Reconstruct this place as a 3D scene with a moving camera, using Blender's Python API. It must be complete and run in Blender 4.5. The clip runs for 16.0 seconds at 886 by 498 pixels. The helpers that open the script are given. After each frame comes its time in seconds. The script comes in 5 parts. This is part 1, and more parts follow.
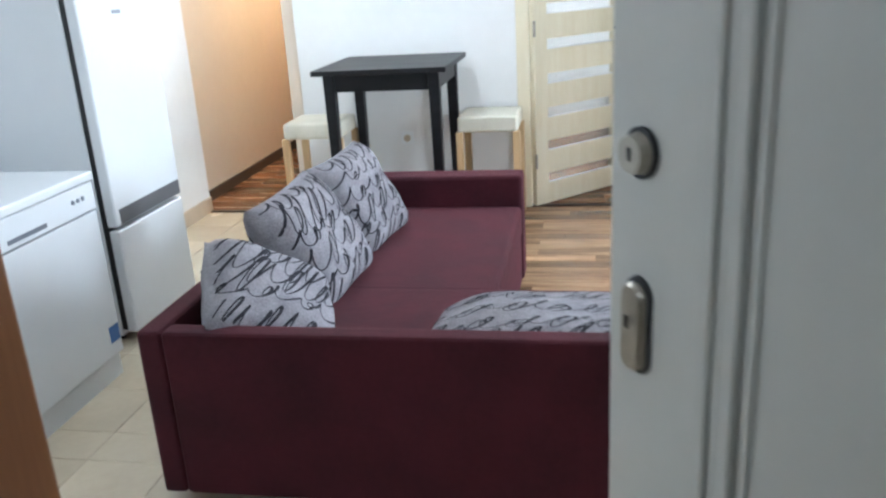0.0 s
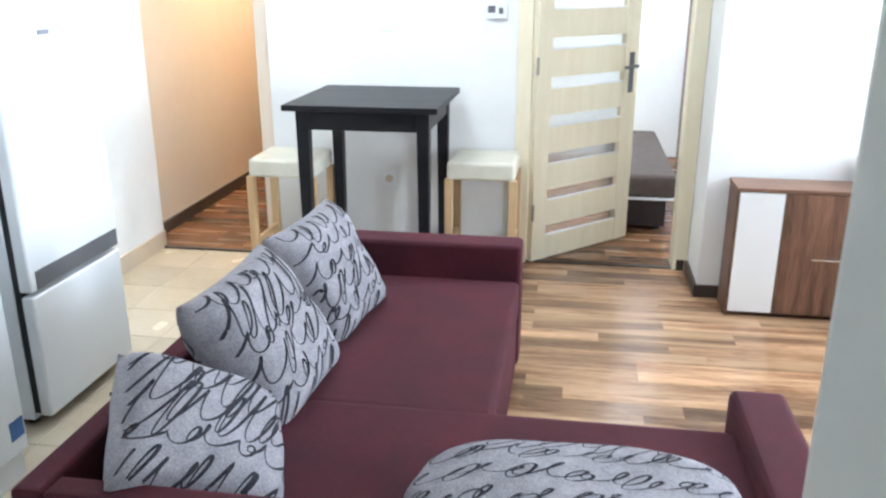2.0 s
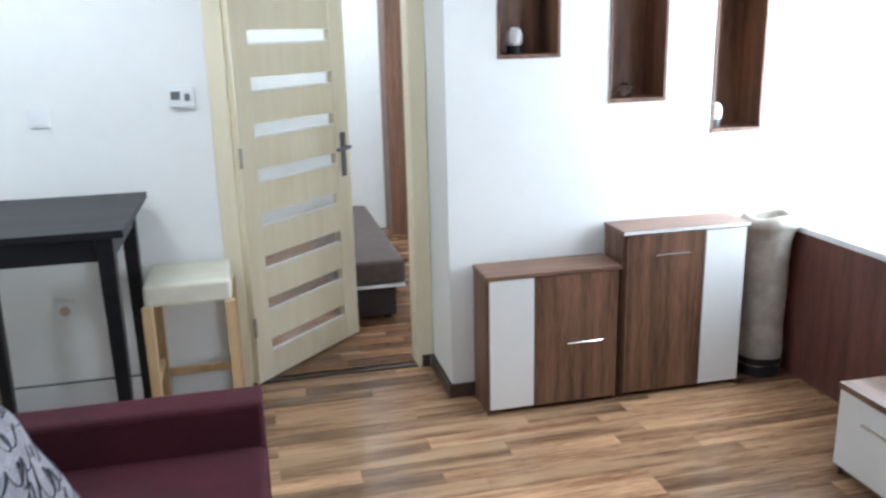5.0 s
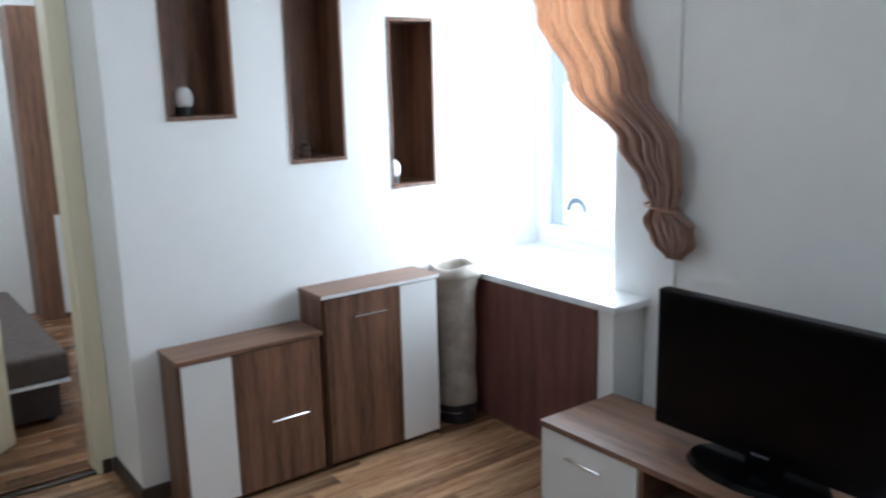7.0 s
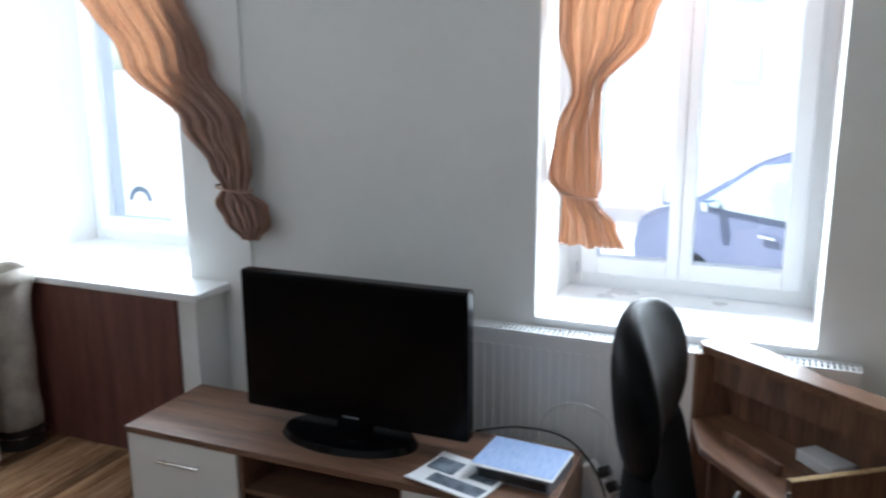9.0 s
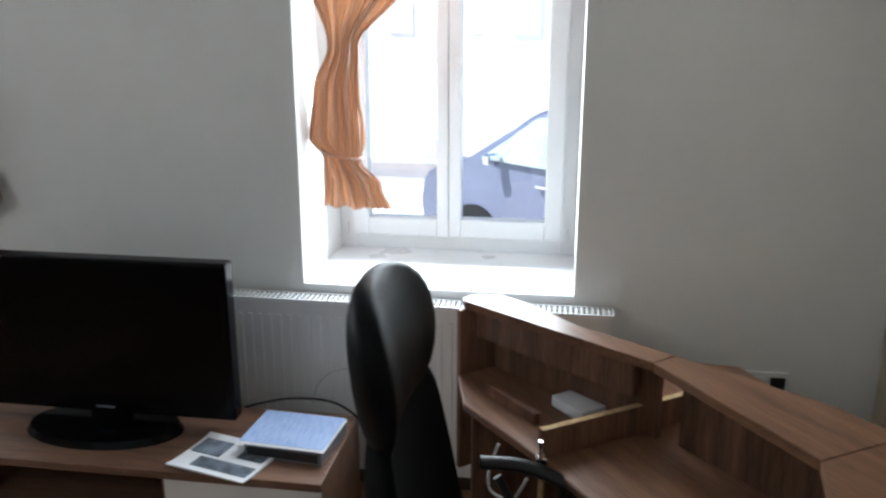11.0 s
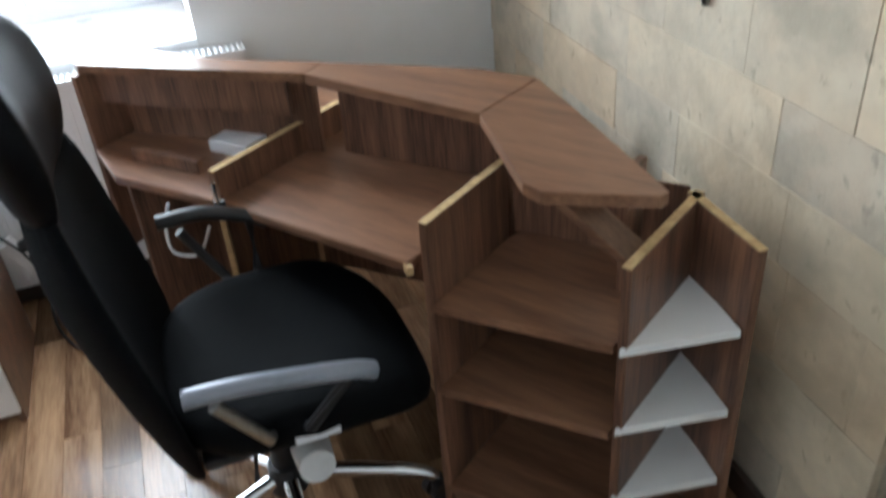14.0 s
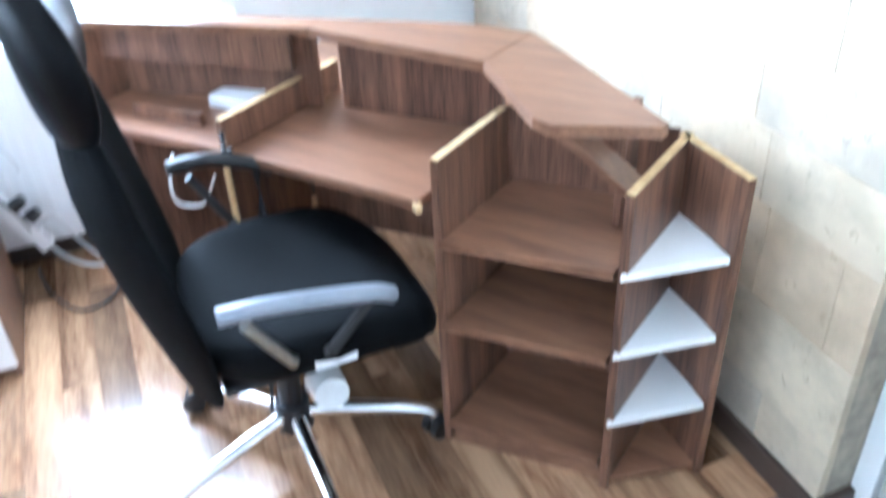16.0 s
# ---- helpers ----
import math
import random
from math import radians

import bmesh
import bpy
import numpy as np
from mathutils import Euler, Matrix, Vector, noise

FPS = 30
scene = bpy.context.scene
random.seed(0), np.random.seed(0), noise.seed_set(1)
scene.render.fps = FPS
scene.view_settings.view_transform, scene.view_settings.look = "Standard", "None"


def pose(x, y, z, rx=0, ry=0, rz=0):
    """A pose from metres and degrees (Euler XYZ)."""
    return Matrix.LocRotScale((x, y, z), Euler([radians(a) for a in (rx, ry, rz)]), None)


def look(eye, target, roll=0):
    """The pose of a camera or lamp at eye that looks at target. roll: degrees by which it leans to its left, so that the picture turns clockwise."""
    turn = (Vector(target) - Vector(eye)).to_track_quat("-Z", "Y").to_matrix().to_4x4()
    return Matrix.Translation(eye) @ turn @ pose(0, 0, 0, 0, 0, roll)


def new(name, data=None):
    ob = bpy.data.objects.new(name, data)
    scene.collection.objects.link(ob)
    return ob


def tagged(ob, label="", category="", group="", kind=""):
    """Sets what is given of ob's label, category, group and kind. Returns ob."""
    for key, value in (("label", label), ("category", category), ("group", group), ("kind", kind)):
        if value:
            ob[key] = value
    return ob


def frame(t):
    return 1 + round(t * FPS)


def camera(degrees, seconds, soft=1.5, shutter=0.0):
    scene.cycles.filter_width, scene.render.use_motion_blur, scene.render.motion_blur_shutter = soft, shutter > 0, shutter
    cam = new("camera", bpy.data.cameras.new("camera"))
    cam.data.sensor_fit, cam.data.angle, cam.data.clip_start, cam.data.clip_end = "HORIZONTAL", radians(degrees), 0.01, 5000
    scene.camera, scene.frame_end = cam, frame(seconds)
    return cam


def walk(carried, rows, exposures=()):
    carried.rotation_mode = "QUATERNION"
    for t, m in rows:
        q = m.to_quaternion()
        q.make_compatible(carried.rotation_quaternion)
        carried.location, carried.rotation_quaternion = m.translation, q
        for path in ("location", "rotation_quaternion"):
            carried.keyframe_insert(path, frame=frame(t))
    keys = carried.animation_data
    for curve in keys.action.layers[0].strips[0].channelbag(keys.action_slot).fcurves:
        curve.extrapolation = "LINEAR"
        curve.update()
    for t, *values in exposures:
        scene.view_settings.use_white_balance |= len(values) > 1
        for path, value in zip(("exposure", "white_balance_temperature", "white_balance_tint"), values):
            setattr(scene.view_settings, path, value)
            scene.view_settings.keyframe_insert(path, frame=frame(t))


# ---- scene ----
cam = camera(56.8, 16.0, soft=2.3, shutter=0.5)
PATH = [
    (0, (0.671, 0.651, 1.448), (0.318, 2.512, 0.807), -3.4),
    (0.5, (0.534, 0.899, 1.487), (0.21, 2.754, 0.813), -0.4),
    (1, (0.517, 1.015, 1.544), (0.261, 2.909, 0.954), -1.3),
    (1.5, (0.534, 1.152, 1.565), (0.286, 3.023, 0.904), -0.1),
    (2, (0.535, 1.262, 1.547), (0.239, 3.136, 0.914), 0.0),
    (2.5, (0.57, 1.371, 1.552), (0.247, 3.218, 0.858), 1.3),
    (3, (0.525, 1.456, 1.54), (0.444, 3.324, 0.83), 1.2),
    (3.5, (0.425, 1.591, 1.561), (0.554, 3.438, 0.804), -0.0),
    (4, (0.415, 1.732, 1.532), (0.676, 3.57, 0.788), 0.1),
    (4.2, (0.417, 1.774, 1.558), (0.694, 3.646, 0.909), -0.4),
    (6.5, (0.336, 2.129, 1.646), (1.326, 3.81, 1.204), -1.4),
    (7, (0.362, 2.15, 1.631), (1.538, 3.718, 1.229), -1.4),
    (7.5, (0.381, 2.177, 1.62), (1.724, 3.595, 1.19), -1.0),
    (8, (0.354, 2.215, 1.608), (1.921, 3.367, 1.144), -1.2),
    (8.2, (0.357, 2.217, 1.586), (1.983, 3.289, 1.13), -0.9),
    (10.5, (0.448, 2.191, 1.591), (2.354, 2.519, 1.081), -0.2),
    (11, (0.499, 2.114, 1.582), (2.402, 2.409, 1.042), 0.0),
    (11.5, (0.527, 2.046, 1.59), (2.447, 2.21, 1.056), -0.3),
    (12, (0.534, 1.984, 1.568), (2.449, 1.96, 0.991), -1.9),
    (12.5, (0.554, 1.943, 1.549), (2.439, 1.79, 0.898), -2.5),
    (13, (0.568, 1.969, 1.546), (2.425, 1.721, 0.846), -2.9),
    (13.5, (0.573, 2.053, 1.529), (2.352, 1.639, 0.714), -4.2),
    (14, (0.539, 2.183, 1.456), (2.14, 1.661, 0.377), -4.7),
    (14.5, (0.506, 2.217, 1.44), (2.036, 1.723, 0.25), -1.7),
    (15, (0.435, 2.261, 1.42), (1.888, 1.774, 0.135), -1.2),
    (15.5, (0.401, 2.274, 1.411), (1.83, 1.816, 0.088), -1.7),
    (16, (0.456, 2.336, 1.409), (2.011, 1.704, 0.321), -2.7),
]
EXPOSURE = [
    (0, 2.2, 5250), (1, 2.28, 5300), (2, 2.45, 5300), (2.5, 2.28, 5300), (3.5, 2.08, 5350), (4.2, 2.05, 5300), (6.5, 1.1, 5250), (8.2, 0.93, 5300), (10.5, 0.66, 5600), (13, 0.64, 5750),
    (13.5, 0.85, 5700), (14, 1.52, 5450), (14.5, 2.68, 5150), (15, 3.35, 5000), (15.6, 3.42, 4900), (16, 3.35, 4600),
]
walk(cam, [(t, look(eye, target, roll)) for t, eye, target, roll in PATH], [(t, stops, kelvin, 3) for t, stops, kelvin in EXPOSURE])

# ---- light ----
world = bpy.data.worlds.new("world")
scene.world = world
world.use_nodes = True
wn = world.node_tree
sky = wn.nodes.new("ShaderNodeTexSky")
sky.sky_type = "NISHITA"
sky.sun_disc = False
sky.sun_elevation = radians(50)
sky.sun_rotation = radians(200)
wn.links.new(sky.outputs[0], wn.nodes["Background"].inputs[0])
wn.nodes["Background"].inputs[1].default_value = 0.15


def lamp(name, kind, energy, m, color=(1, 1, 1), **more):
    data = bpy.data.lights.new(name, kind)
    data.energy, data.color = energy, color
    for key, value in more.items():
        if key == "size":
            data.size = value
        if key == "size_y":
            data.shape, data.size_y = "RECTANGLE", value
        if key == "radius":
            data.shadow_soft_size = value
        if key == "angle":
            data.angle = value
    ob = new(name, data)
    ob.matrix_world = m
    return ob


lamp("sun", "SUN", 5.0, look((0, 0, 9), (1.5, -4.0, 2.8)), (1, 0.95, 0.88), angle=radians(0.5))
# the sky's light in the two window openings
lamp("window_light_a", "AREA", 24, look((3.27, 4.93, 1.52), (0.1, 4.93, 1.30)), (1.0, 0.985, 0.965), size=0.86, size_y=1.40)
lamp("window_light_b", "AREA", 24, look((3.27, 2.53, 1.52), (0.1, 2.53, 1.30)), (1.0, 0.985, 0.965), size=0.80, size_y=1.40)
# warm ceiling lamp in corridor; neutral unseen fill added in kitchen, bedroom, hall outside
lamp("corridor_lamp", "POINT", 9.5, pose(-1.5, 7.2, 2.35), (1.0, 0.74, 0.48), radius=0.12)
lamp("kitchen_fill", "POINT", 9.5, pose(-0.55, 4.5, 2.42), (1.0, 0.97, 0.93), radius=0.16)
lamp("bedroom_fill", "POINT", 24, pose(0.9, 7.3, 2.4), (1.0, 0.98, 0.95), radius=0.18)
lamp("landing_fill", "POINT", 1.7, pose(0.8, -0.4, 2.4), (1.0, 0.97, 0.93), radius=0.2)


# ---- materials ----
def mat(name, a, b=None, scale=6.0, rough=0.6, metal=0.0, bump=0.0, bump_scale=80.0, stretch=(1, 1, 1), detail=5.0,
        vary=0.0, spec=0.5, coat=0.0, fine=0.25, obj=False, turn=0.0, island=False):
    """Two colours mixed by coarse and fine noise in world metres, with relief; vary: change from piece to piece."""
    m = bpy.data.materials.new(name)
    m.use_nodes = True
    nt = m.node_tree
    bs = nt.nodes["Principled BSDF"]
    b = b or tuple(c * 0.85 for c in a)
    if obj:
        src = nt.nodes.new("ShaderNodeTexCoord").outputs["Object"]
    else:
        src = nt.nodes.new("ShaderNodeNewGeometry").outputs["Position"]
    mp = nt.nodes.new("ShaderNodeMapping")
    mp.inputs["Scale"].default_value = stretch
    mp.vector_type = "TEXTURE" if turn else "POINT"
    if turn:
        mp.inputs["Rotation"].default_value = (0, 0, radians(turn))
        mp.inputs["Scale"].default_value = tuple(1 / s for s in stretch)
    nt.links.new(src, mp.inputs[0])
    vec = mp.outputs[0]
    if vary:
        info = nt.nodes.new("ShaderNodeNewGeometry" if island else "ShaderNodeObjectInfo")
        pick = "Random Per Island" if island else "Random"
        add = nt.nodes.new("ShaderNodeVectorMath")
        add.operation = "ADD"
        mul = nt.nodes.new("ShaderNodeMath")
        mul.operation = "MULTIPLY"
        mul.inputs[1].default_value = 40.0
        nt.links.new(info.outputs[pick], mul.inputs[0])
        nt.links.new(vec, add.inputs[0])
        nt.links.new(mul.outputs[0], add.inputs[1])
        vec = add.outputs[0]
    n1 = nt.nodes.new("ShaderNodeTexNoise")
    n1.inputs["Scale"].default_value, n1.inputs["Detail"].default_value = scale, detail
    n2 = nt.nodes.new("ShaderNodeTexNoise")
    n2.inputs["Scale"].default_value, n2.inputs["Detail"].default_value = scale * 9, 3.0
    nt.links.new(vec, n1.inputs["Vector"])
    nt.links.new(vec, n2.inputs["Vector"])
    mixf = nt.nodes.new("ShaderNodeMix")
    mixf.inputs[0].default_value = fine
    nt.links.new(n1.outputs[0], mixf.inputs[2])
    nt.links.new(n2.outputs[0], mixf.inputs[3])
    ramp = nt.nodes.new("ShaderNodeValToRGB")
    ramp.color_ramp.elements[0].position, ramp.color_ramp.elements[1].position = 0.36, 0.64
    ramp.color_ramp.elements[0].color, ramp.color_ramp.elements[1].color = (*b, 1), (*a, 1)
    nt.links.new(mixf.outputs[0], ramp.inputs[0])
    out = ramp.outputs[0]
    if vary:
        hsv = nt.nodes.new("ShaderNodeHueSaturation")
        rng = nt.nodes.new("ShaderNodeMapRange")
        rng.inputs[3].default_value, rng.inputs[4].default_value = 1 - vary, 1 + vary
        nt.links.new(info.outputs[pick], rng.inputs[0])
        nt.links.new(rng.outputs[0], hsv.inputs["Value"])
        nt.links.new(out, hsv.inputs["Color"])
        out = hsv.outputs[0]
    nt.links.new(out, bs.inputs["Base Color"])
    rr = nt.nodes.new("ShaderNodeMapRange")
    rr.inputs[3].default_value, rr.inputs[4].default_value = max(rough - 0.06, 0.02), min(rough + 0.08, 1)
    nt.links.new(n1.outputs[0], rr.inputs[0])
    nt.links.new(rr.outputs[0], bs.inputs["Roughness"])
    bs.inputs["Metallic"].default_value = metal
    bs.inputs["Specular IOR Level"].default_value = spec
    bs.inputs["Coat Weight"].default_value = coat
    bs.inputs["Coat Roughness"].default_value = 0.12
    if bump:
        n3 = nt.nodes.new("ShaderNodeTexNoise")
        n3.inputs["Scale"].default_value, n3.inputs["Detail"].default_value = bump_scale, 4.0
        nt.links.new(vec, n3.inputs["Vector"])
        bp = nt.nodes.new("ShaderNodeBump")
        bp.inputs["Strength"].default_value, bp.inputs["Distance"].default_value = bump, 0.004
        nt.links.new(n3.outputs[0], bp.inputs["Height"])
        nt.links.new(bp.outputs[0], bs.inputs["Normal"])
    return m


def scribble_fabric(name):
    """Mottled lilac-grey woven fabric."""
    m = mat(name, (0.38, 0.36, 0.385), (0.21, 0.20, 0.225), scale=22, rough=0.9, bump=0.5, bump_scale=420, fine=0.6, obj=True, spec=0.2)
    return m


def glass_mat(name, tint=(1, 1, 1), rough=0.0):
    m = bpy.data.materials.new(name)
    m.use_nodes = True
    bs = m.node_tree.nodes["Principled BSDF"]
    bs.inputs["Base Color"].default_value = (*tint, 1)
    bs.inputs["Transmission Weight"].default_value = 1.0
    bs.inputs["Roughness"].default_value = rough
    bs.inputs["IOR"].default_value = 1.45
    return m


WALL = mat("wall_paint", (0.85, 0.85, 0.84), (0.80, 0.80, 0.79), scale=1.6, rough=0.75, bump=0.12, bump_scale=160, spec=0.3)
# peach tint holds part of the corridor lamp's warm light
PEACH = mat("lamp_warmed_paint", (0.80, 0.70, 0.58), (0.75, 0.65, 0.53), scale=1.4, rough=0.6, bump=0.1, bump_scale=150, spec=0.35)
CEIL = mat("ceiling_paint", (0.86, 0.86, 0.845), (0.81, 0.81, 0.795), scale=1.2, rough=0.85, bump=0.1)
PLANK = mat("laminate", (0.40, 0.245, 0.135), (0.15, 0.076, 0.039), scale=5, rough=0.20, spec=0.36, stretch=(0.35, 3.2, 1), vary=0.55, bump=0.03,
            bump_scale=60, fine=0.35, coat=0.05)
PLANKX = mat("laminate_dark", (0.31, 0.165, 0.082), (0.12, 0.058, 0.03), scale=5, rough=0.25, stretch=(0.35, 3.2, 1), bump=0.06, fine=0.45, vary=0.45, island=True)
TILE = mat("beige_tile", (0.62, 0.54, 0.40), (0.54, 0.46, 0.34), scale=3.2, rough=0.24, vary=0.05, bump=0.04, bump_scale=40)
GROUT = mat("grout", (0.47, 0.41, 0.32), scale=30, rough=0.9)
WALNUT = mat("walnut_foil", (0.25, 0.127, 0.074), (0.062, 0.030, 0.019), scale=4, rough=0.42, stretch=(6, 6, 0.35), bump=0.05, fine=0.4)
WALNUT_H = mat("walnut_foil_flat", (0.265, 0.138, 0.076), (0.12, 0.056, 0.031), scale=4, rough=0.33, turn=35, stretch=(0.4, 6, 3), bump=0.05, fine=0.4)
WALNUT_X = mat("walnut_foil_wide", (0.27, 0.15, 0.09), (0.12, 0.06, 0.04), scale=4, rough=0.36, stretch=(0.4, 6, 6), bump=0.05, fine=0.4)
WALNUT_Y = mat("walnut_foil_long", (0.26, 0.145, 0.09), (0.10, 0.055, 0.037), scale=4, rough=0.36, stretch=(6, 0.4, 6), bump=0.05, fine=0.4)
EDGE = mat("raw_chipboard_edge", (0.60, 0.44, 0.22), (0.42, 0.28, 0.13), scale=60, rough=0.8, bump=0.4, bump_scale=300)
REDWOOD = mat("dark_red_wood", (0.18, 0.072, 0.054), (0.085, 0.032, 0.028), scale=4, rough=0.45, stretch=(5, 5, 0.45), fine=0.4)
WHITE = mat("white_lacquer", (0.82, 0.82, 0.81), (0.78, 0.78, 0.77), scale=2, rough=0.32, fine=0.1)
APPL = mat("white_enamel", (0.78, 0.80, 0.82), (0.74, 0.76, 0.78), scale=1.5, rough=0.22, fine=0.1)
PVC = mat("white_pvc", (0.84, 0.85, 0.86), (0.80, 0.81, 0.82), scale=2, rough=0.3, fine=0.1)
SILLW = mat("sill_white", (0.82, 0.83, 0.84), (0.77, 0.78, 0.79), scale=3, rough=0.28)
BLACKW = mat("black_brown_wood", (0.013, 0.012, 0.014), (0.007, 0.007, 0.008), spec=0.3, scale=5, rough=0.42, stretch=(0.6, 5, 5), bump=0.06)
BIRCH = mat("pale_wood", (0.62, 0.44, 0.24), (0.50, 0.34, 0.17), scale=5, rough=0.5, stretch=(5, 5, 0.6), bump=0.06)
CREAMW = mat("cream_ash_foil", (0.84, 0.775, 0.60), (0.78, 0.70, 0.51), scale=5, rough=0.45, stretch=(4, 4, 0.5), fine=0.35, bump=0.05)
IVORY = mat("ivory_leather", (0.70, 0.67, 0.56), (0.62, 0.59, 0.48), scale=9, rough=0.5, bump=0.15, bump_scale=220)
VELVET = mat("burgundy_velour", (0.060, 0.0095, 0.0165), (0.034, 0.0055, 0.0105), scale=5, rough=0.85, bump=0.35, bump_scale=330, spec=0.25)
VELVET.node_tree.nodes["Principled BSDF"].inputs["Sheen Weight"].default_value = 0.16
VELVET.node_tree.nodes["Principled BSDF"].inputs["Sheen Tint"].default_value = (0.75, 0.32, 0.36, 1)
VELVET.node_tree.nodes["Principled BSDF"].inputs["Sheen Roughness"].default_value = 0.4
SCRIB = scribble_fabric("scribble_fabric")
PRINT = mat("black_fabric_print", (0.022, 0.021, 0.027), (0.05, 0.048, 0.056), scale=60, rough=0.9, spec=0.15)
BROWNF = mat("brown_upholstery", (0.12, 0.092, 0.08), (0.08, 0.06, 0.052), scale=20, rough=0.85, bump=0.3, bump_scale=300)
DARKF = mat("dark_brown_upholstery", (0.04, 0.028, 0.026), (0.026, 0.019, 0.018), scale=20, rough=0.75, bump=0.25, bump_scale=300)
STONE = mat("travertine", (0.69, 0.605, 0.465), (0.46, 0.42, 0.35), scale=3.2, rough=0.74, bump=1.0, bump_scale=30, vary=0.10, detail=10, fine=0.40)
def stain(m, color, scale, lo, hi, share, stretch=(1, 1, 1), apart=False):
    """Lays soft patches of another colour over a material's own."""
    nt = m.node_tree
    bs = nt.nodes["Principled BSDF"]
    base = bs.inputs["Base Color"].links[0].from_socket
    geo, mp = nt.nodes.new("ShaderNodeNewGeometry"), nt.nodes.new("ShaderNodeMapping")
    mp.inputs["Scale"].default_value = stretch
    n, rg, mix = nt.nodes.new("ShaderNodeTexNoise"), nt.nodes.new("ShaderNodeMapRange"), nt.nodes.new("ShaderNodeMix")
    n.inputs["Scale"].default_value, n.inputs["Detail"].default_value = scale, 6.0
    rg.inputs[1].default_value, rg.inputs[2].default_value, rg.inputs[4].default_value = lo, hi, share
    mix.data_type = "RGBA"
    mix.inputs[7].default_value = (*color, 1)
    nt.links.new(geo.outputs["Position"], mp.inputs[0])
    vec = mp.outputs[0]
    if apart:
        info, add = nt.nodes.new("ShaderNodeObjectInfo"), nt.nodes.new("ShaderNodeVectorMath")
        add.operation = "MULTIPLY_ADD"
        add.inputs[1].default_value = (57, 57, 57)
        nt.links.new(info.outputs["Random"], add.inputs[0])
        nt.links.new(vec, add.inputs[2])
        vec = add.outputs[0]
    nt.links.new(vec, n.inputs["Vector"])
    nt.links.new(n.outputs[0], rg.inputs[0])
    nt.links.new(rg.outputs[0], mix.inputs[0])
    nt.links.new(base, mix.inputs[6])
    nt.links.new(mix.outputs[2], bs.inputs["Base Color"])


stain(STONE, (0.74, 0.53, 0.32), 2.3, 0.48, 0.66, 0.6)
stain(STONE, (0.34, 0.315, 0.26), 4.1, 0.52, 0.68, 0.7, (1, 1, 1.8))
stain(STONE, (0.80, 0.72, 0.56), 9.0, 0.55, 0.68, 0.6)
stain(STONE, (0.16, 0.13, 0.095), 34.0, 0.63, 0.72, 0.65, (1, 1, 0.6))
stain(STONE, (0.30, 0.275, 0.22), 6.0, 0.53, 0.66, 0.55, (1, 1, 1.4))
def tone_by_piece(m, tones, share):
    """Gives each laid piece one of several tones over its own pattern."""
    nt = m.node_tree
    bs = nt.nodes["Principled BSDF"]
    base = bs.inputs["Base Color"].links[0].from_socket
    info, ramp, mix = nt.nodes.new("ShaderNodeObjectInfo"), nt.nodes.new("ShaderNodeValToRGB"), nt.nodes.new("ShaderNodeMix")
    ramp.color_ramp.interpolation = "CONSTANT"
    for k, c in enumerate(tones):
        e = ramp.color_ramp.elements[k] if k < 2 else ramp.color_ramp.elements.new(k / len(tones))
        e.position, e.color = k / len(tones), (*c, 1)
    mix.data_type = "RGBA"
    mix.inputs[0].default_value = share
    nt.links.new(info.outputs["Random"], ramp.inputs[0])
    nt.links.new(base, mix.inputs[6])
    nt.links.new(ramp.outputs[0], mix.inputs[7])
    nt.links.new(mix.outputs[2], bs.inputs["Base Color"])


tone_by_piece(STONE, ((0.50, 0.41, 0.27), (0.37, 0.325, 0.25), (0.52, 0.38, 0.22), (0.45, 0.385, 0.27), (0.54, 0.44, 0.29), (0.40, 0.34, 0.245)), 0.5)
stain(PLANK, (0.50, 0.32, 0.18), 2.4, 0.52, 0.66, 0.55, (0.5, 4.5, 1), True)
stain(PLANK, (0.065, 0.034, 0.020), 3.4, 0.57, 0.70, 0.55, (0.45, 6.5, 1), True)
JOINT = mat("stone_joint", (0.50, 0.44, 0.34), (0.32, 0.28, 0.22), scale=30, rough=0.9)
STEEL = mat("brushed_steel", (0.42, 0.41, 0.38), (0.34, 0.33, 0.31), scale=3, rough=0.32, metal=1.0, stretch=(40, 40, 0.6))
CHROME = mat("chrome", (0.82, 0.82, 0.83), (0.76, 0.76, 0.77), scale=4, rough=0.08, metal=1.0)
BRASSY = mat("nickel", (0.46, 0.42, 0.36), (0.36, 0.33, 0.28), scale=20, rough=0.34, metal=1.0)
BLACKP = mat("black_plastic", (0.014, 0.014, 0.016), (0.009, 0.009, 0.010), scale=20, rough=0.4, bump=0.08, bump_scale=400)
GLOSSB = mat("glossy_black", (0.003, 0.003, 0.004), (0.002, 0.002, 0.003), scale=4, rough=0.2, spec=0.16)
SCREEN = mat("dark_screen", (0.002, 0.002, 0.003), (0.002, 0.002, 0.002), scale=4, rough=0.18, spec=0.12)
LEATH = mat("black_leather", (0.004, 0.004, 0.005), (0.002, 0.002, 0.002), scale=8, rough=0.44, bump=0.15, bump_scale=160, spec=0.08)
MESHB = mat("black_mesh_fabric", (0.0026, 0.003, 0.0038), (0.0012, 0.0014, 0.0018), scale=60, spec=0.09, rough=0.75, bump=0.5, bump_scale=500)
GREYP = mat("silver_plastic", (0.25, 0.265, 0.31), (0.20, 0.215, 0.25), scale=10, rough=0.34, metal=0.3)
GREY = mat("grey_plastic", (0.14, 0.14, 0.15), scale=10, rough=0.45)
DBASE = mat("dark_skirting", (0.075, 0.05, 0.036), (0.05, 0.034, 0.026), scale=5, rough=0.5, stretch=(0.8, 0.8, 5))
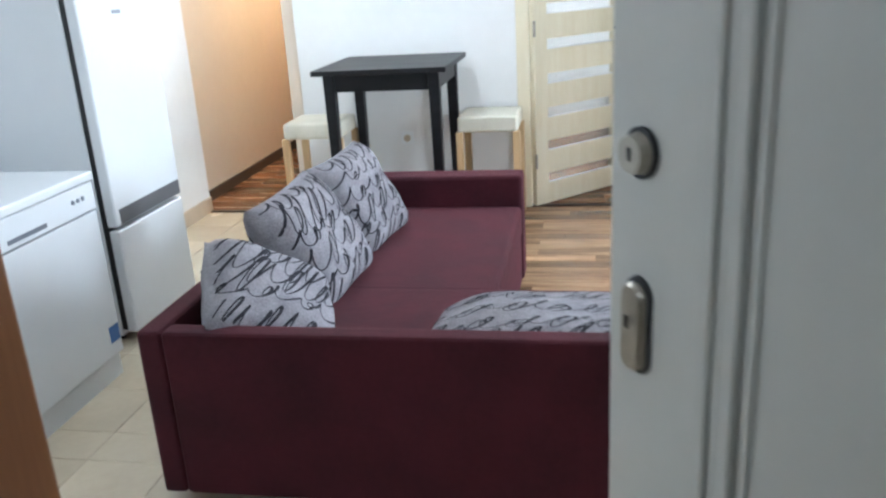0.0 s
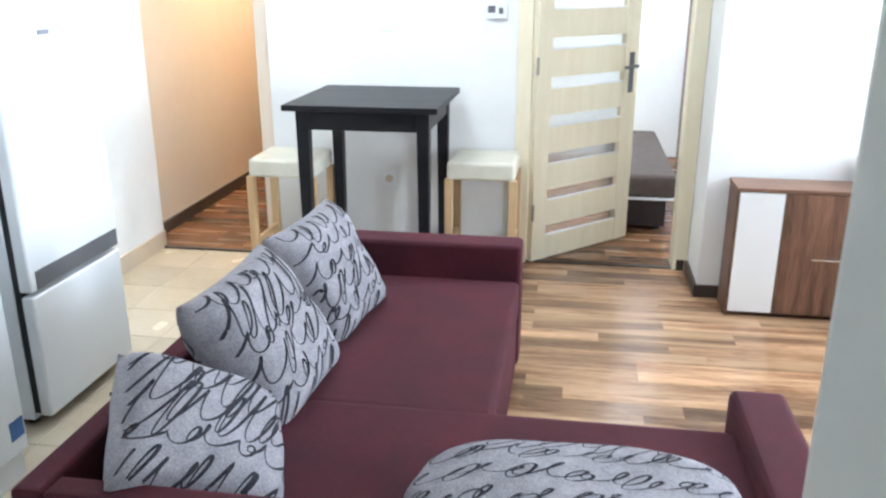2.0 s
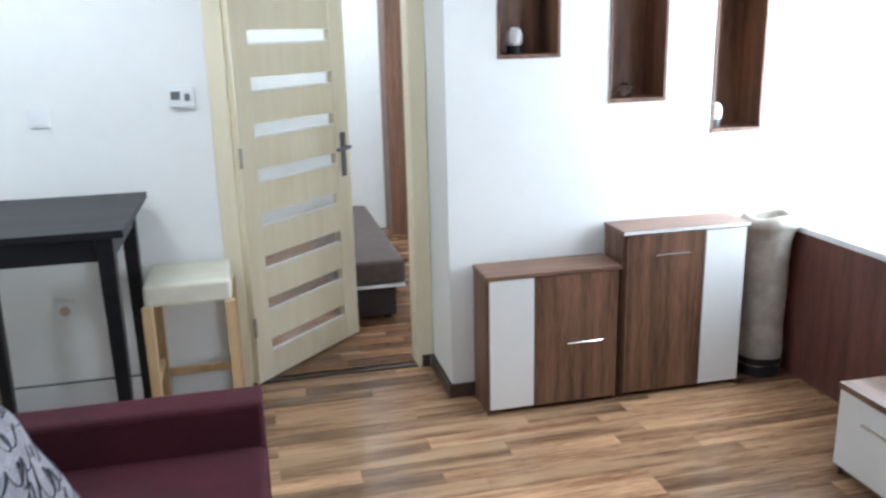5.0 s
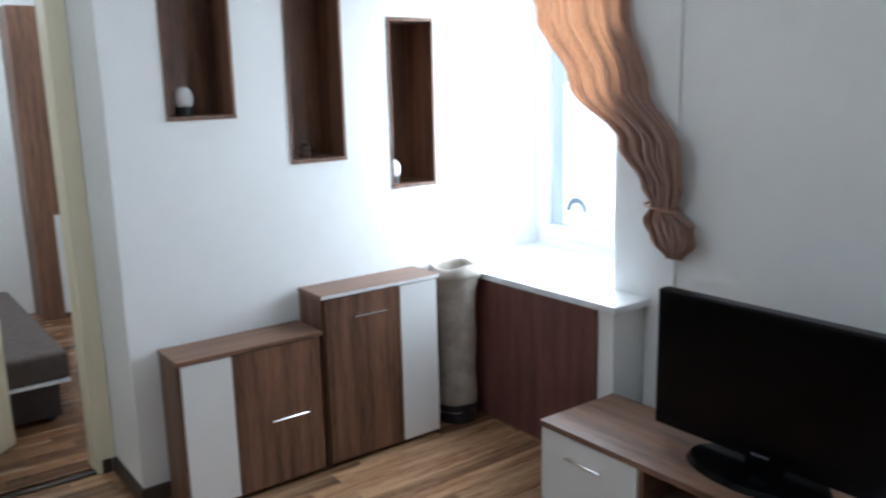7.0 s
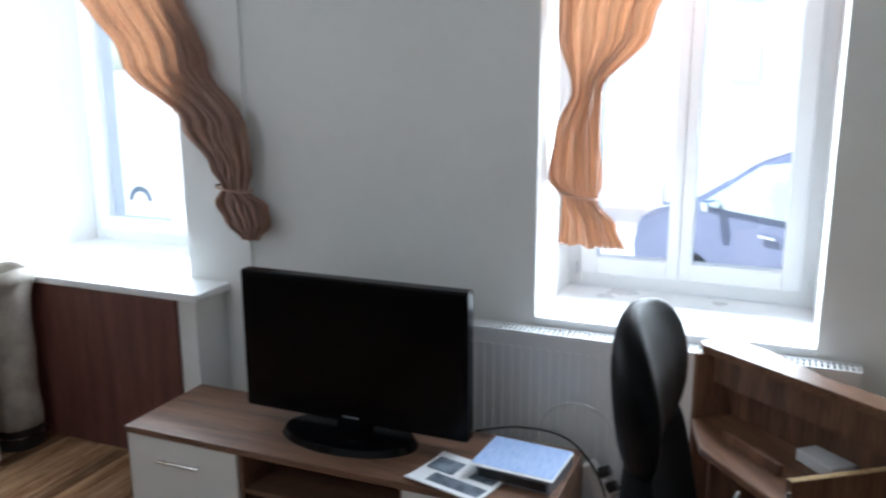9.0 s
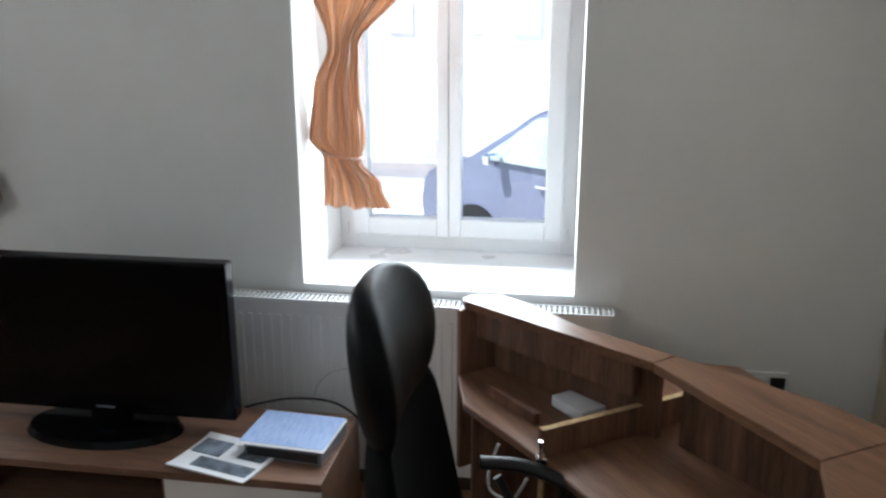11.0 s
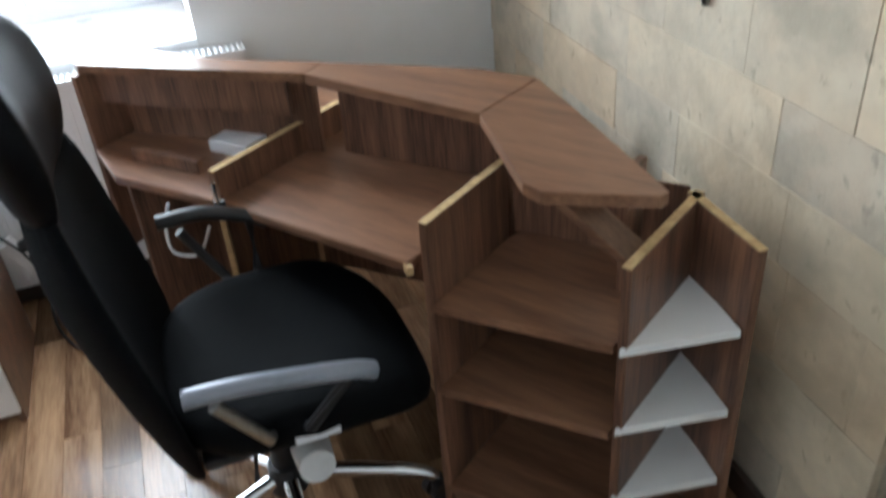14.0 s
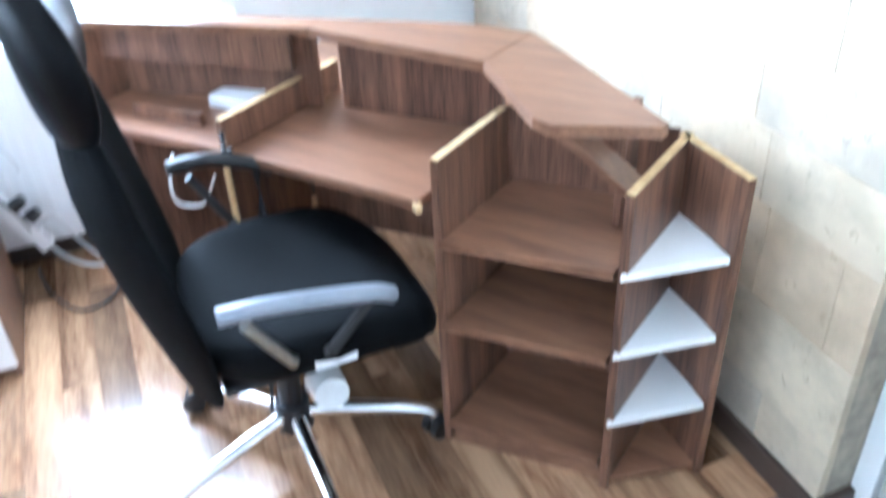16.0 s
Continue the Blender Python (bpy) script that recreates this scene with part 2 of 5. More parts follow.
BISQUE = mat("tile_skirting", (0.62, 0.52, 0.40), (0.54, 0.45, 0.34), scale=4, rough=0.4)
ORANGE = mat("varnished_pine", (0.44, 0.185, 0.065), (0.34, 0.13, 0.045), scale=4, rough=0.42, stretch=(5, 5, 0.5), fine=0.35)
DOORP = mat("grey_white_door_paint", (0.60, 0.60, 0.57), (0.56, 0.56, 0.53), scale=2, rough=0.45, bump=0.05, fine=0.15)
# upright darker stripes in the cloth's colour deepen the shade of its folds
CURT = mat("copper_taffeta_fold_shade", (0.52, 0.345, 0.28), (0.26, 0.155, 0.12), scale=11, rough=0.42, stretch=(9, 9, 0.5), bump=0.2, bump_scale=120, fine=0.4)
CURT.node_tree.nodes["Principled BSDF"].inputs["Sheen Weight"].default_value = 0.3
def see_through(m, share, color):
    """Lets light pass through a thin cloth."""
    nt = m.node_tree
    bs, out = nt.nodes["Principled BSDF"], nt.nodes["Material Output"]
    tr, mix = nt.nodes.new("ShaderNodeBsdfTranslucent"), nt.nodes.new("ShaderNodeMixShader")
    tr.inputs["Color"].default_value = (*color, 1)
    mix.inputs[0].default_value = share
    nt.links.new(bs.outputs[0], mix.inputs[1])
    nt.links.new(tr.outputs[0], mix.inputs[2])
    nt.links.new(mix.outputs[0], out.inputs["Surface"])


see_through(CURT, 0.32, (0.92, 0.66, 0.46))
LINEN = mat("beige_linen", (0.46, 0.42, 0.37), (0.32, 0.29, 0.25), scale=14, rough=0.9, bump=0.4, bump_scale=240)
PAPER = mat("white_paper", (0.82, 0.83, 0.86), (0.78, 0.79, 0.82), scale=8, rough=0.6)
PAPERB = mat("blue_paper", (0.30, 0.42, 0.74), (0.46, 0.57, 0.82), scale=22, rough=0.5, stretch=(1, 6, 1))
INK = mat("dark_print", (0.05, 0.06, 0.08), (0.22, 0.26, 0.32), scale=26, rough=0.5)
STICK = mat("grey_blue_film", (0.10, 0.13, 0.18), (0.16, 0.19, 0.25), scale=20, rough=0.5)
BLUE = mat("blue_label", (0.06, 0.16, 0.42), scale=20, rough=0.4)
CABLE = mat("white_cable", (0.66, 0.66, 0.66), scale=20, rough=0.45)
# dark blue-grey car, its colour lightened to imitate haze from the glare
CARP = mat("hazed_blue_grey_car_paint", (0.19, 0.20, 0.29), (0.165, 0.175, 0.255), scale=2, rough=0.35, coat=0.4)
TYRE = mat("tyre_rubber", (0.015, 0.015, 0.016), scale=20, rough=0.8)
# car glass as a pale solid colour, the reflected sky painted in
CARG = mat("sky_pale_car_window", (0.62, 0.68, 0.66), (0.40, 0.46, 0.45), scale=3, rough=0.08)
ASPH = mat("pale_paving", (0.66, 0.65, 0.62), (0.56, 0.55, 0.52), scale=3, rough=0.9, bump=0.3)
# house colours whitened to imitate the glare outdoors
FACADE = mat("far_render_bleached", (0.82, 0.80, 0.77), (0.74, 0.72, 0.69), scale=1.2, rough=0.85)
FACADE2 = mat("far_brick_bleached", (0.80, 0.74, 0.72), (0.70, 0.64, 0.62), scale=3, rough=0.85)
GARDEN = mat("pinkish_brick", (0.76, 0.68, 0.66), (0.66, 0.58, 0.56), scale=3, rough=0.85)
GLASS = glass_mat("window_glass")
FROST = glass_mat("frosted_glass", (0.86, 0.87, 0.86), 0.16)


# ---- building helpers ----
def thing(name, at, label, category, group="", kind="", rz=0.0):
    ob = new(name)
    ob.empty_display_size = 0.1
    ob.matrix_basis = pose(*at, 0, 0, rz)
    return tagged(ob, label, category, group, kind)


def root_offset(ob):
    o, off = ob, Vector((0, 0, 0))
    while o is not None:
        off += o.location
        o = o.parent
    return off


def finish(name, bm, material, smooth=False):
    bmesh.ops.recalc_face_normals(bm, faces=bm.faces[:])
    me = bpy.data.meshes.new(name)
    bm.to_mesh(me)
    bm.free()
    me.materials.append(material)
    if smooth:
        for p in me.polygons:
            p.use_smooth = True
    return me


def part(name, bm, material, parent, label="", local=False, smooth=False):
    """One mesh under a thing or a part; its points are given in the world, or with local in the parent's own axes."""
    if not local:
        off = root_offset(parent)
        for v in bm.verts:
            v.co -= off
    ob = new(name, finish(name, bm, material, smooth))
    ob.parent = parent
    return tagged(ob, label)


def solo(name, bm, material, label, category, group="", kind="", smooth=False):
    """A thing of one mesh, with its origin at the middle of its base."""
    xs = [v.co.x for v in bm.verts]
    ys = [v.co.y for v in bm.verts]
    zs = [v.co.z for v in bm.verts]
    base = Vector(((min(xs) + max(xs)) / 2, (min(ys) + max(ys)) / 2, min(zs)))
    for v in bm.verts:
        v.co -= base
    ob = new(name, finish(name, bm, material, smooth))
    ob.location = base
    return tagged(ob, label, category, group, kind)


def bx(bm, x0, x1, y0, y1, z0, z1, bevel=0.0, seg=2, m=None):
    r = bmesh.ops.create_cube(bm, size=1.0)
    vs = r["verts"]
    for v in vs:
        v.co = Vector((x0 + (v.co.x + 0.5) * (x1 - x0), y0 + (v.co.y + 0.5) * (y1 - y0), z0 + (v.co.z + 0.5) * (z1 - z0)))
    if bevel:
        es = list({e for v in vs for e in v.link_edges})
        rb = bmesh.ops.bevel(bm, geom=es, offset=bevel, segments=seg, profile=0.6, affect="EDGES")
        vs = list({v for f in rb["faces"] for v in f.verts} | {v for v in vs if v.is_valid})
    if m is not None:
        bmesh.ops.transform(bm, matrix=m, verts=[v for v in vs if v.is_valid])
    return bm


def box(x0, x1, y0, y1, z0, z1, bevel=0.0, seg=2, m=None):
    return bx(bmesh.new(), x0, x1, y0, y1, z0, z1, bevel, seg, m)


def prism(pts, z0, z1, bevel=0.0):
    """An upright prism over a plan outline."""
    bm = bmesh.new()
    vs = [bm.verts.new((x, y, z0)) for x, y in pts]
    f = bm.faces.new(vs)
    r = bmesh.ops.extrude_face_region(bm, geom=[f])
    bmesh.ops.translate(bm, vec=(0, 0, z1 - z0), verts=[g for g in r["geom"] if isinstance(g, bmesh.types.BMVert)])
    if bevel:
        bmesh.ops.bevel(bm, geom=bm.edges[:], offset=bevel, segments=2, affect="EDGES")
    return bm


def panel(x0, y0, x1, y1, z0, z1, th, bevel=0.0012):
    """An upright board between two plan points, with its thickness to the left of the line."""
    d = Vector((x1 - x0, y1 - y0, 0))
    n = Vector((-d.y, d.x, 0)).normalized() * th
    return prism([(x0, y0), (x1, y1), (x1 + n.x, y1 + n.y), (x0 + n.x, y0 + n.y)], z0, z1, bevel)


def cyl(r0, r1, h, at=(0, 0, 0), seg=24, m=None):
    bm = bmesh.new()
    bmesh.ops.create_cone(bm, cap_ends=True, segments=seg, radius1=r0, radius2=r1, depth=h)
    bmesh.ops.translate(bm, vec=(at[0], at[1], at[2] + h / 2), verts=bm.verts[:])
    if m is not None:
        bmesh.ops.transform(bm, matrix=m, verts=bm.verts[:])
    return bm


def tube(pts, r, seg=10, r1=None):
    """A round bar along points."""
    bm = bmesh.new()
    pts = [Vector(p) for p in pts]
    rings = []
    for i, p in enumerate(pts):
        d = (pts[min(i + 1, len(pts) - 1)] - pts[max(i - 1, 0)]).normalized()
        a = d.cross(Vector((0, 0, 1)) if abs(d.z) < 0.9 else Vector((1, 0, 0))).normalized()
        b = d.cross(a)
        rr = r if r1 is None else r + (r1 - r) * i / (len(pts) - 1)
        rings.append([bm.verts.new(p + (a * math.cos(2 * math.pi * k / seg) + b * math.sin(2 * math.pi * k / seg)) * rr) for k in range(seg)])
    for u, v in zip(rings, rings[1:]):
        for k in range(seg):
            bm.faces.new((u[k], u[(k + 1) % seg], v[(k + 1) % seg], v[k]))
    bm.faces.new(rings[0])
    bm.faces.new(rings[-1])
    return bm


def bow(points, n=24):
    """A smooth line through a few points."""
    ps = [Vector(p) for p in points]
    out = []
    for i in range(len(ps) - 1):
        p0, p1, p2, p3 = ps[max(i - 1, 0)], ps[i], ps[i + 1], ps[min(i + 2, len(ps) - 1)]
        for k in range(n // (len(ps) - 1)):
            t = k / (n // (len(ps) - 1))
            out.append(0.5 * ((2 * p1) + (p2 - p0) * t + (2 * p0 - 5 * p1 + 4 * p2 - p3) * t * t + (3 * p1 - p0 - 3 * p2 + p3) * t ** 3))
    return out + [ps[-1]]


def join(*bms):
    out = bmesh.new()
    for b in bms:
        me = bpy.data.meshes.new("tmp")
        b.to_mesh(me)
        b.free()
        out.from_mesh(me)
        bpy.data.meshes.remove(me)
    return out


def wall(name, bm, material, label):
    ob = new(name, finish(name, bm, material))
    return tagged(ob, label, "wall", kind="structure")


# ---- the rooms ----
H = 2.62
EX, FY, NY, LX = 3.025, 5.69, 5.30, -1.85
SX0, SY0, SX1, SY1 = 1.192, 1.256, EX, 1.14
W1 = (4.46, 5.46)
W2 = (2.08, 2.98)
SILL, HEAD = 0.727, 2.34
OUT = 3.72

# east wall with two deep window openings
bm = bmesh.new()
for y0, y1, z0, z1 in ((0.4, W2[0], 0, H), (W2[0], W2[1], 0, SILL - 0.03), (W2[0], W2[1], HEAD, H), (W2[1], W1[0], 0, H),
                       (W1[0], W1[1], 0, SILL - 0.03), (W1[0], W1[1], HEAD, H), (W1[1], 9.0, 0, H)):
    bx(bm, EX, OUT, y0, y1, z0, z1)
bx(bm, EX - 0.014, EX, 4.15, 4.26, 0.0, H)
bx(bm, EX - 0.014, EX, 4.26, W1[0], SILL, H)
wall("wall_east", bm, WALL, "white painted wall with two deep window openings")
# false wall with three niches
NICHE = ((1.425, 1.705, 1.52, 2.32), (1.934, 2.205, 1.317, 2.10), (2.438, 2.695, 1.163, 1.90))
bm = bmesh.new()
xs = [1.2, 1.425, 1.705, 1.934, 2.205, 2.438, 2.695, 2.925]
for i in range(len(xs) - 1):
    if i % 2 == 0:
        bx(bm, xs[i], xs[i + 1], NY, FY, 0, H)
    else:
        n = NICHE[i // 2]
        bx(bm, n[0], n[1], NY, FY, 0, n[2] - 0.016)
        bx(bm, n[0], n[1], NY, FY, n[3] + 0.016, H)
        bx(bm, n[0], n[1], NY + 0.22, FY, n[2] - 0.016, n[3] + 0.016)
wall("wall_niches", bm, WALL, "white plasterboard wall with three tall wood-lined niches")
bm = bmesh.new()
bx(bm, -1.14, 0.27, FY, FY + 0.12, 0, H)
bx(bm, 0.27, 1.16, FY, FY + 0.12, 2.09, H)
bx(bm, 1.16, EX, FY, FY + 0.12, 0, H)
wall("wall_north", bm, WALL, "white painted wall with a doorway to the bedroom")
wall("wall_kitchen", box(LX - 0.2, LX, 0.4, 5.64, 0, H), WALL, "white painted kitchen wall")
wall("wall_corridor_left", box(-2.18, -1.98, 5.64, 9.0, 0, H), PEACH, "corridor wall with the lamp's warmth in its peach colour")
wall("wall_corridor_right", box(-1.26, -1.14, FY + 0.12, 9.0, 0, H), PEACH, "corridor wall with the lamp's warmth in its peach colour")
wall("wall_corridor_end", box(-1.98, -1.26, 8.3, 8.42, 0, H), PEACH, "wall closing the corridor, lamp's warmth in its peach colour")
wall("wall_bedroom_end", box(-1.14, EX, 8.75, 8.9, 0, H), WALL, "white painted bedroom wall")
bm = prism([(SX0, SY0 - 0.012), (SX1, SY1 - 0.012), (SX1, 0.93), (SX0, 0.93)], 0, H)
wall("wall_stone", bm, JOINT, "wall faced with beige travertine slabs")
bm = bmesh.new()
bx(bm, LX, 0.228, 0.93, 1.10, 0, H)
bx(bm, 0.228, 1.192, 0.93, 1.10, 2.10, H)
wall("wall_entrance", bm, WALL, "white painted wall round the entrance door")
bm = bmesh.new()
bx(bm, -0.7, -0.58, -1.6, 0.93, 0, H)
bx(bm, 2.2, 2.32, -1.6, 0.93, 0, H)
bx(bm, -0.7, 2.32, -1.72, -1.6, 0, H)
wall("wall_landing", bm, WALL, "plain white walls of the landing outside")
tagged(new("ceiling", finish("ceiling", box(-2.2, OUT, -1.72, 9.0, H, H + 0.15), CEIL)), "plain white painted ceiling", "ceiling", kind="structure")

# window linings, frames, panes
def window(name, y0, y1, mid, x=3.50):
    w = thing(name, (x, (y0 + y1) / 2, SILL), "white plastic double-casement window, shut", "window", kind="structure")
    fr = bmesh.new()
    for a, b, c, d in ((y0, y0 + 0.055, SILL, HEAD), (y1 - 0.055, y1, SILL, HEAD), (y0 + 0.055, y1 - 0.055, SILL, SILL + 0.06), (y0 + 0.055, y1 - 0.055, HEAD - 0.06, HEAD)):
        bx(fr, x, x + 0.07, a, b, c, d, 0.004)
    part("window_frame", fr, PVC, w)
    for a, b in ((y0 + 0.05, mid - 0.001), (mid + 0.001, y1 - 0.05)):
        s = bmesh.new()
        z0, z1 = SILL + 0.055, HEAD - 0.055
        wa, wb = (0.065, 0.044) if a < mid - 0.1 else (0.044, 0.065)
        for p, q, c, d in ((a, a + wa, z0, z1), (b - wb, b, z0, z1), (a + wa, b - wb, z0, z0 + 0.07), (a + wa, b - wb, z1 - 0.07, z1)):
            bx(s, x - 0.022, x + 0.05, p, q, c, d, 0.006)
        sash = part("sash", s, PVC, w)
        g = part("pane", box(x + 0.012, x + 0.018, a + wa + 0.001, b - wb - 0.001, z0 + 0.071, z1 - 0.071), GLASS, sash)
        g.visible_shadow = False
    h = bmesh.new()
    bx(h, x - 0.034, x - 0.022, mid - 0.05, mid - 0.025, 1.38, 1.46, 0.004)
    bx(h, x - 0.06, x - 0.045, mid - 0.045, mid - 0.03, 1.30, 1.43, 0.005)
    bx(h, x - 0.05, x - 0.03, mid - 0.043, mid - 0.032, 1.415, 1.428)
    part("window_handle", h, PVC, w)
    for hy in (y0 + 0.028, y1 - 0.028):
        part("hinge", cyl(0.006, 0.006, 0.05, (x - 0.008, hy, SILL + 0.05), 10), PVC, w)
    return w


window("window_1", *W1, 4.90)
window("window_2", *W2, 2.555)
tagged(new("window_sill_2", finish("window_sill_2", box(EX - 0.005, 3.50, W2[0], W2[1], SILL - 0.03, SILL, 0.003), SILLW)),
       "white inner window sill", "window sill", kind="structure")
sl = bmesh.new()
bx(sl, 2.80, EX, 4.262, 5.296, SILL - 0.032, SILL, 0.006)
bx(sl, EX, 3.50, W1[0], W1[1], SILL - 0.032, SILL)
tagged(new("window_sill_1", finish("window_sill_1", sl, SILLW)), "wide white window sill over a radiator box", "window sill", kind="structure")
rb = thing("radiator_box", (2.93, 4.8, 0), "white radiator box with a dark red wood front", "radiator cover")
part("carcass", box(2.835, EX - 0.002, 4.30, 5.295, 0, SILL - 0.034), WALL, rb)
part("front_panel", box(2.815, 2.835, 4.385, 5.285, 0.0, SILL - 0.036, 0.002), REDWOOD, rb, "dark red wood-grain panel")

# door frame and open door to the bedroom
fr = bmesh.new()
for x0, x1 in ((0.235, 0.312), (1.118, 1.197)):
    bx(fr, x0, x1, FY - 0.012, FY + 0.132, 0, 2.06, 0.004)
bx(fr, 0.235, 1.197, FY - 0.012, FY + 0.132, 2.06, 2.135, 0.004)
tagged(new("door_frame", finish("door_frame", fr, CREAMW)), "cream ash-look door frame", "door frame", kind="structure")
DW, DH = 0.80, 2.03
door = thing("door_1", (0.314, FY + 0.01, 0.0), "cream ash-look door with frosted glass strips, standing open", "door", kind="structure", rz=46)
leaf = bmesh.new()
strips = [(0.140 + 0.2065 * k, 0.140 + 0.2065 * k + 0.063) for k in range(9)]
edges = [0.008] + [v for s in strips for v in s] + [DH]
bx(leaf, 0, 0.105, -0.04, 0, 0.008, DH, 0.002)
bx(leaf, DW - 0.115, DW, -0.04, 0, 0.008, DH, 0.002)
for i in range(0, len(edges), 2):
    bx(leaf, 0.105, DW - 0.115, -0.038, -0.002, edges[i], edges[i + 1], 0.003)
lf = part("leaf", leaf, CREAMW, door, local=True)
for a, b in strips:
    part("pane", box(0.10, DW - 0.11, -0.024, -0.016, a - 0.004, b + 0.004), FROST, lf, local=True)
    part("bead", box(0.108, DW - 0.118, -0.0375, -0.026, a + 0.0005, a + 0.0075, 0.002), PVC, lf, "white glazing bead", local=True)
hd = join(box(DW - 0.078, DW - 0.040, -0.048, -0.040, 0.90, 1.13, 0.004), tube(bow([(DW - 0.06, -0.045, 1.055), (DW - 0.06, -0.09, 1.055), (DW - 0.10, -0.095, 1.055), (DW - 0.17, -0.095, 1.052)]), 0.009))
part("handle", hd, GREY, lf, "dark nickel lever handle on a long plate", local=True)
for z in (0.25, 1.05, 1.8):
    part("hinge", cyl(0.008, 0.008, 0.09, (-0.004, -0.046, z), 12), BRASSY, door, local=True)

# entrance door, open, in a pine frame
fr = bmesh.new()
bx(fr, 0.228, 0.290, 0.92, 1.105, 0, 2.05, 0.004)
bx(fr, 0.228, 1.19, 0.915, 1.115, 2.05, 2.115, 0.004)
tagged(new("entrance_frame", finish("entrance_frame", fr, ORANGE)), "varnished orange pine entrance door frame", "door frame", kind="structure")
tagged(new("entrance_post", finish("entrance_post", box(1.141, 1.190, 0.925, 1.168, 0, 2.05, 0.004), PVC)), "white entrance door frame post", "door frame", kind="structure")
ent = thing("door_2", (1.138, 1.150, 0.0), "grey-white entrance door with moulded panels and two locks, standing open", "door", kind="structure", rz=122)
EW = 0.755
leaf = bmesh.new()
bx(leaf, 0, EW, 0, 0.045, 0.01, 2.03, 0.004)
part("leaf", leaf, DOORP, ent, local=True)
for x0, x1, z0, z1 in ((0.12, EW - 0.185, 0.14, 1.90),):
    mo = bmesh.new()
    for ins, wd, hgt in ((0, 0.012, 0.006), (0.016, 0.022, 0.012), (0.044, 0.010, 0.007), (0.060, 0.026, 0.014), (0.094, 0.014, 0.006)):
        for a, b, c, d in ((x0 + ins, x0 + ins + wd, z0 + ins, z1 - ins), (x1 - ins - wd, x1 - ins, z0 + ins, z1 - ins),
                           (x0 + ins + wd, x1 - ins - wd, z0 + ins, z0 + ins + wd), (x0 + ins + wd, x1 - ins - wd, z1 - ins - wd, z1 - ins)):
            bx(mo, a, b, 0.045, 0.045 + hgt, c, d, min(wd, hgt) * 0.45)
    part("moulding", mo, DOORP, ent, local=True)
turn = Matrix.Rotation(radians(-90), 4, "X")


def oval(cx, cz, hw, hh, y0, y1):
    """A long rounded plate lying in the leaf's face."""
    bm = bmesh.new()
    rings = []
    for y, s in ((y0, 1.0), (y0 + (y1 - y0) * 0.6, 0.97), (y1, 0.8)):
        ring = []
        for k in range(28):
            a = 2 * math.pi * k / 28
            r = hw * s
            ring.append(bm.verts.new((cx + r * math.cos(a), y, cz + math.copysign(hh - hw, math.sin(a)) + r * math.sin(a))))
        rings.append(ring)
    for u, v in zip(rings, rings[1:]):
        for k in range(28):
            bm.faces.new((u[k], u[(k + 1) % 28], v[(k + 1) % 28], v[k]))
    bm.faces.new(rings[0])
    bm.faces.new(rings[-1])
    return bm


for z, tall in ((1.215, False), (0.985, True)):
    if tall:
        lk = oval(EW - 0.072, z - 0.01, 0.023, 0.065, 0.045, 0.063)
        rim = oval(EW - 0.072, z - 0.01, 0.030, 0.072, 0.045, 0.051)
    else:
        lk = cyl(0.029, 0.024, 0.022, (0, 0, 0), 32, Matrix.Translation((EW - 0.072, 0.045, z)) @ turn)
        rim = cyl(0.034, 0.034, 0.006, (0, 0, 0), 32, Matrix.Translation((EW - 0.072, 0.045, z)) @ turn)
    cover = part("lock_cover", lk, BRASSY, ent, "nickel lock cover", local=True)
    part("lock_rim", rim, BLACKP, ent, "dark rubber ring", local=True)
    part("keyhole", box(EW - 0.0745, EW - 0.0695, 0.066, 0.069, z - 0.008, z + 0.010), BLACKP, cover, local=True)

# skirting boards
sk = bmesh.new()
bx(sk, 1.184, 1.200, NY - 0.016, FY - 0.014, 0, 0.062)
bx(sk, 1.200, 2.80, NY - 0.016, NY, 0, 0.062)
bx(sk, EX - 0.016, EX, 1.2, 4.3, 0, 0.062)
bx(sk, 1.14, 1.18, FY - 0.016, FY - 0.012, 0, 0.062)
bx(sk, -1.98, -1.964, 5.66, 8.3, 0, 0.075)
bx(sk, -1.14, -1.126, FY, 8.3, 0, 0.075)
tagged(new("baseboard_dark", finish("baseboard_dark", sk, DBASE)), "dark brown wooden skirting board", "skirting board", kind="structure")
d = (Vector((SX1, SY1, 0)) - Vector((SX0, SY0, 0))).normalized()
sk = join(panel(SX0 - 0.014, SY0 + 0.004, SX1 - 0.02, SY1 + 0.004, 0, 0.065, 0.014), box(SX0 - 0.018, SX0 - 0.002, 1.118, SY0 + 0.012, 0, 0.065))
tagged(new("baseboard_stone_wall", finish("baseboard_stone_wall", sk, DBASE)), "dark brown skirting board under the stone wall", "skirting board", kind="structure")
sk = bmesh.new()
bx(sk, LX, LX + 0.012, 4.3, 5.64, 0, 0.10)
bx(sk, -1.98, LX, 5.628, 5.64, 0, 0.10)
tagged(new("baseboard_tile", finish("baseboard_tile", sk, BISQUE)), "beige tile skirting", "skirting board", kind="structure")
sk = bmesh.new()
bx(sk, -1.12, 0.23, FY - 0.013, FY, 0, 0.115)
bx(sk, -1.12, 0.23, FY - 0.0165, FY - 0.0132, 0.100, 0.113)
tagged(new("trim_skirting", finish("trim_skirting", box(-1.12, 0.23, FY - 0.015, FY, 0.1155, 0.120), GREY)), "thin grey cap on the white skirting", "floor trim", kind="structure")
tagged(new("baseboard_white", finish("baseboard_white", sk, PVC)), "white skirting board", "skirting board", kind="structure")
strip = bmesh.new()
bx(strip, 1.238, 1.262, 1.12, 2.9, 0.001, 0.010, 0.002)
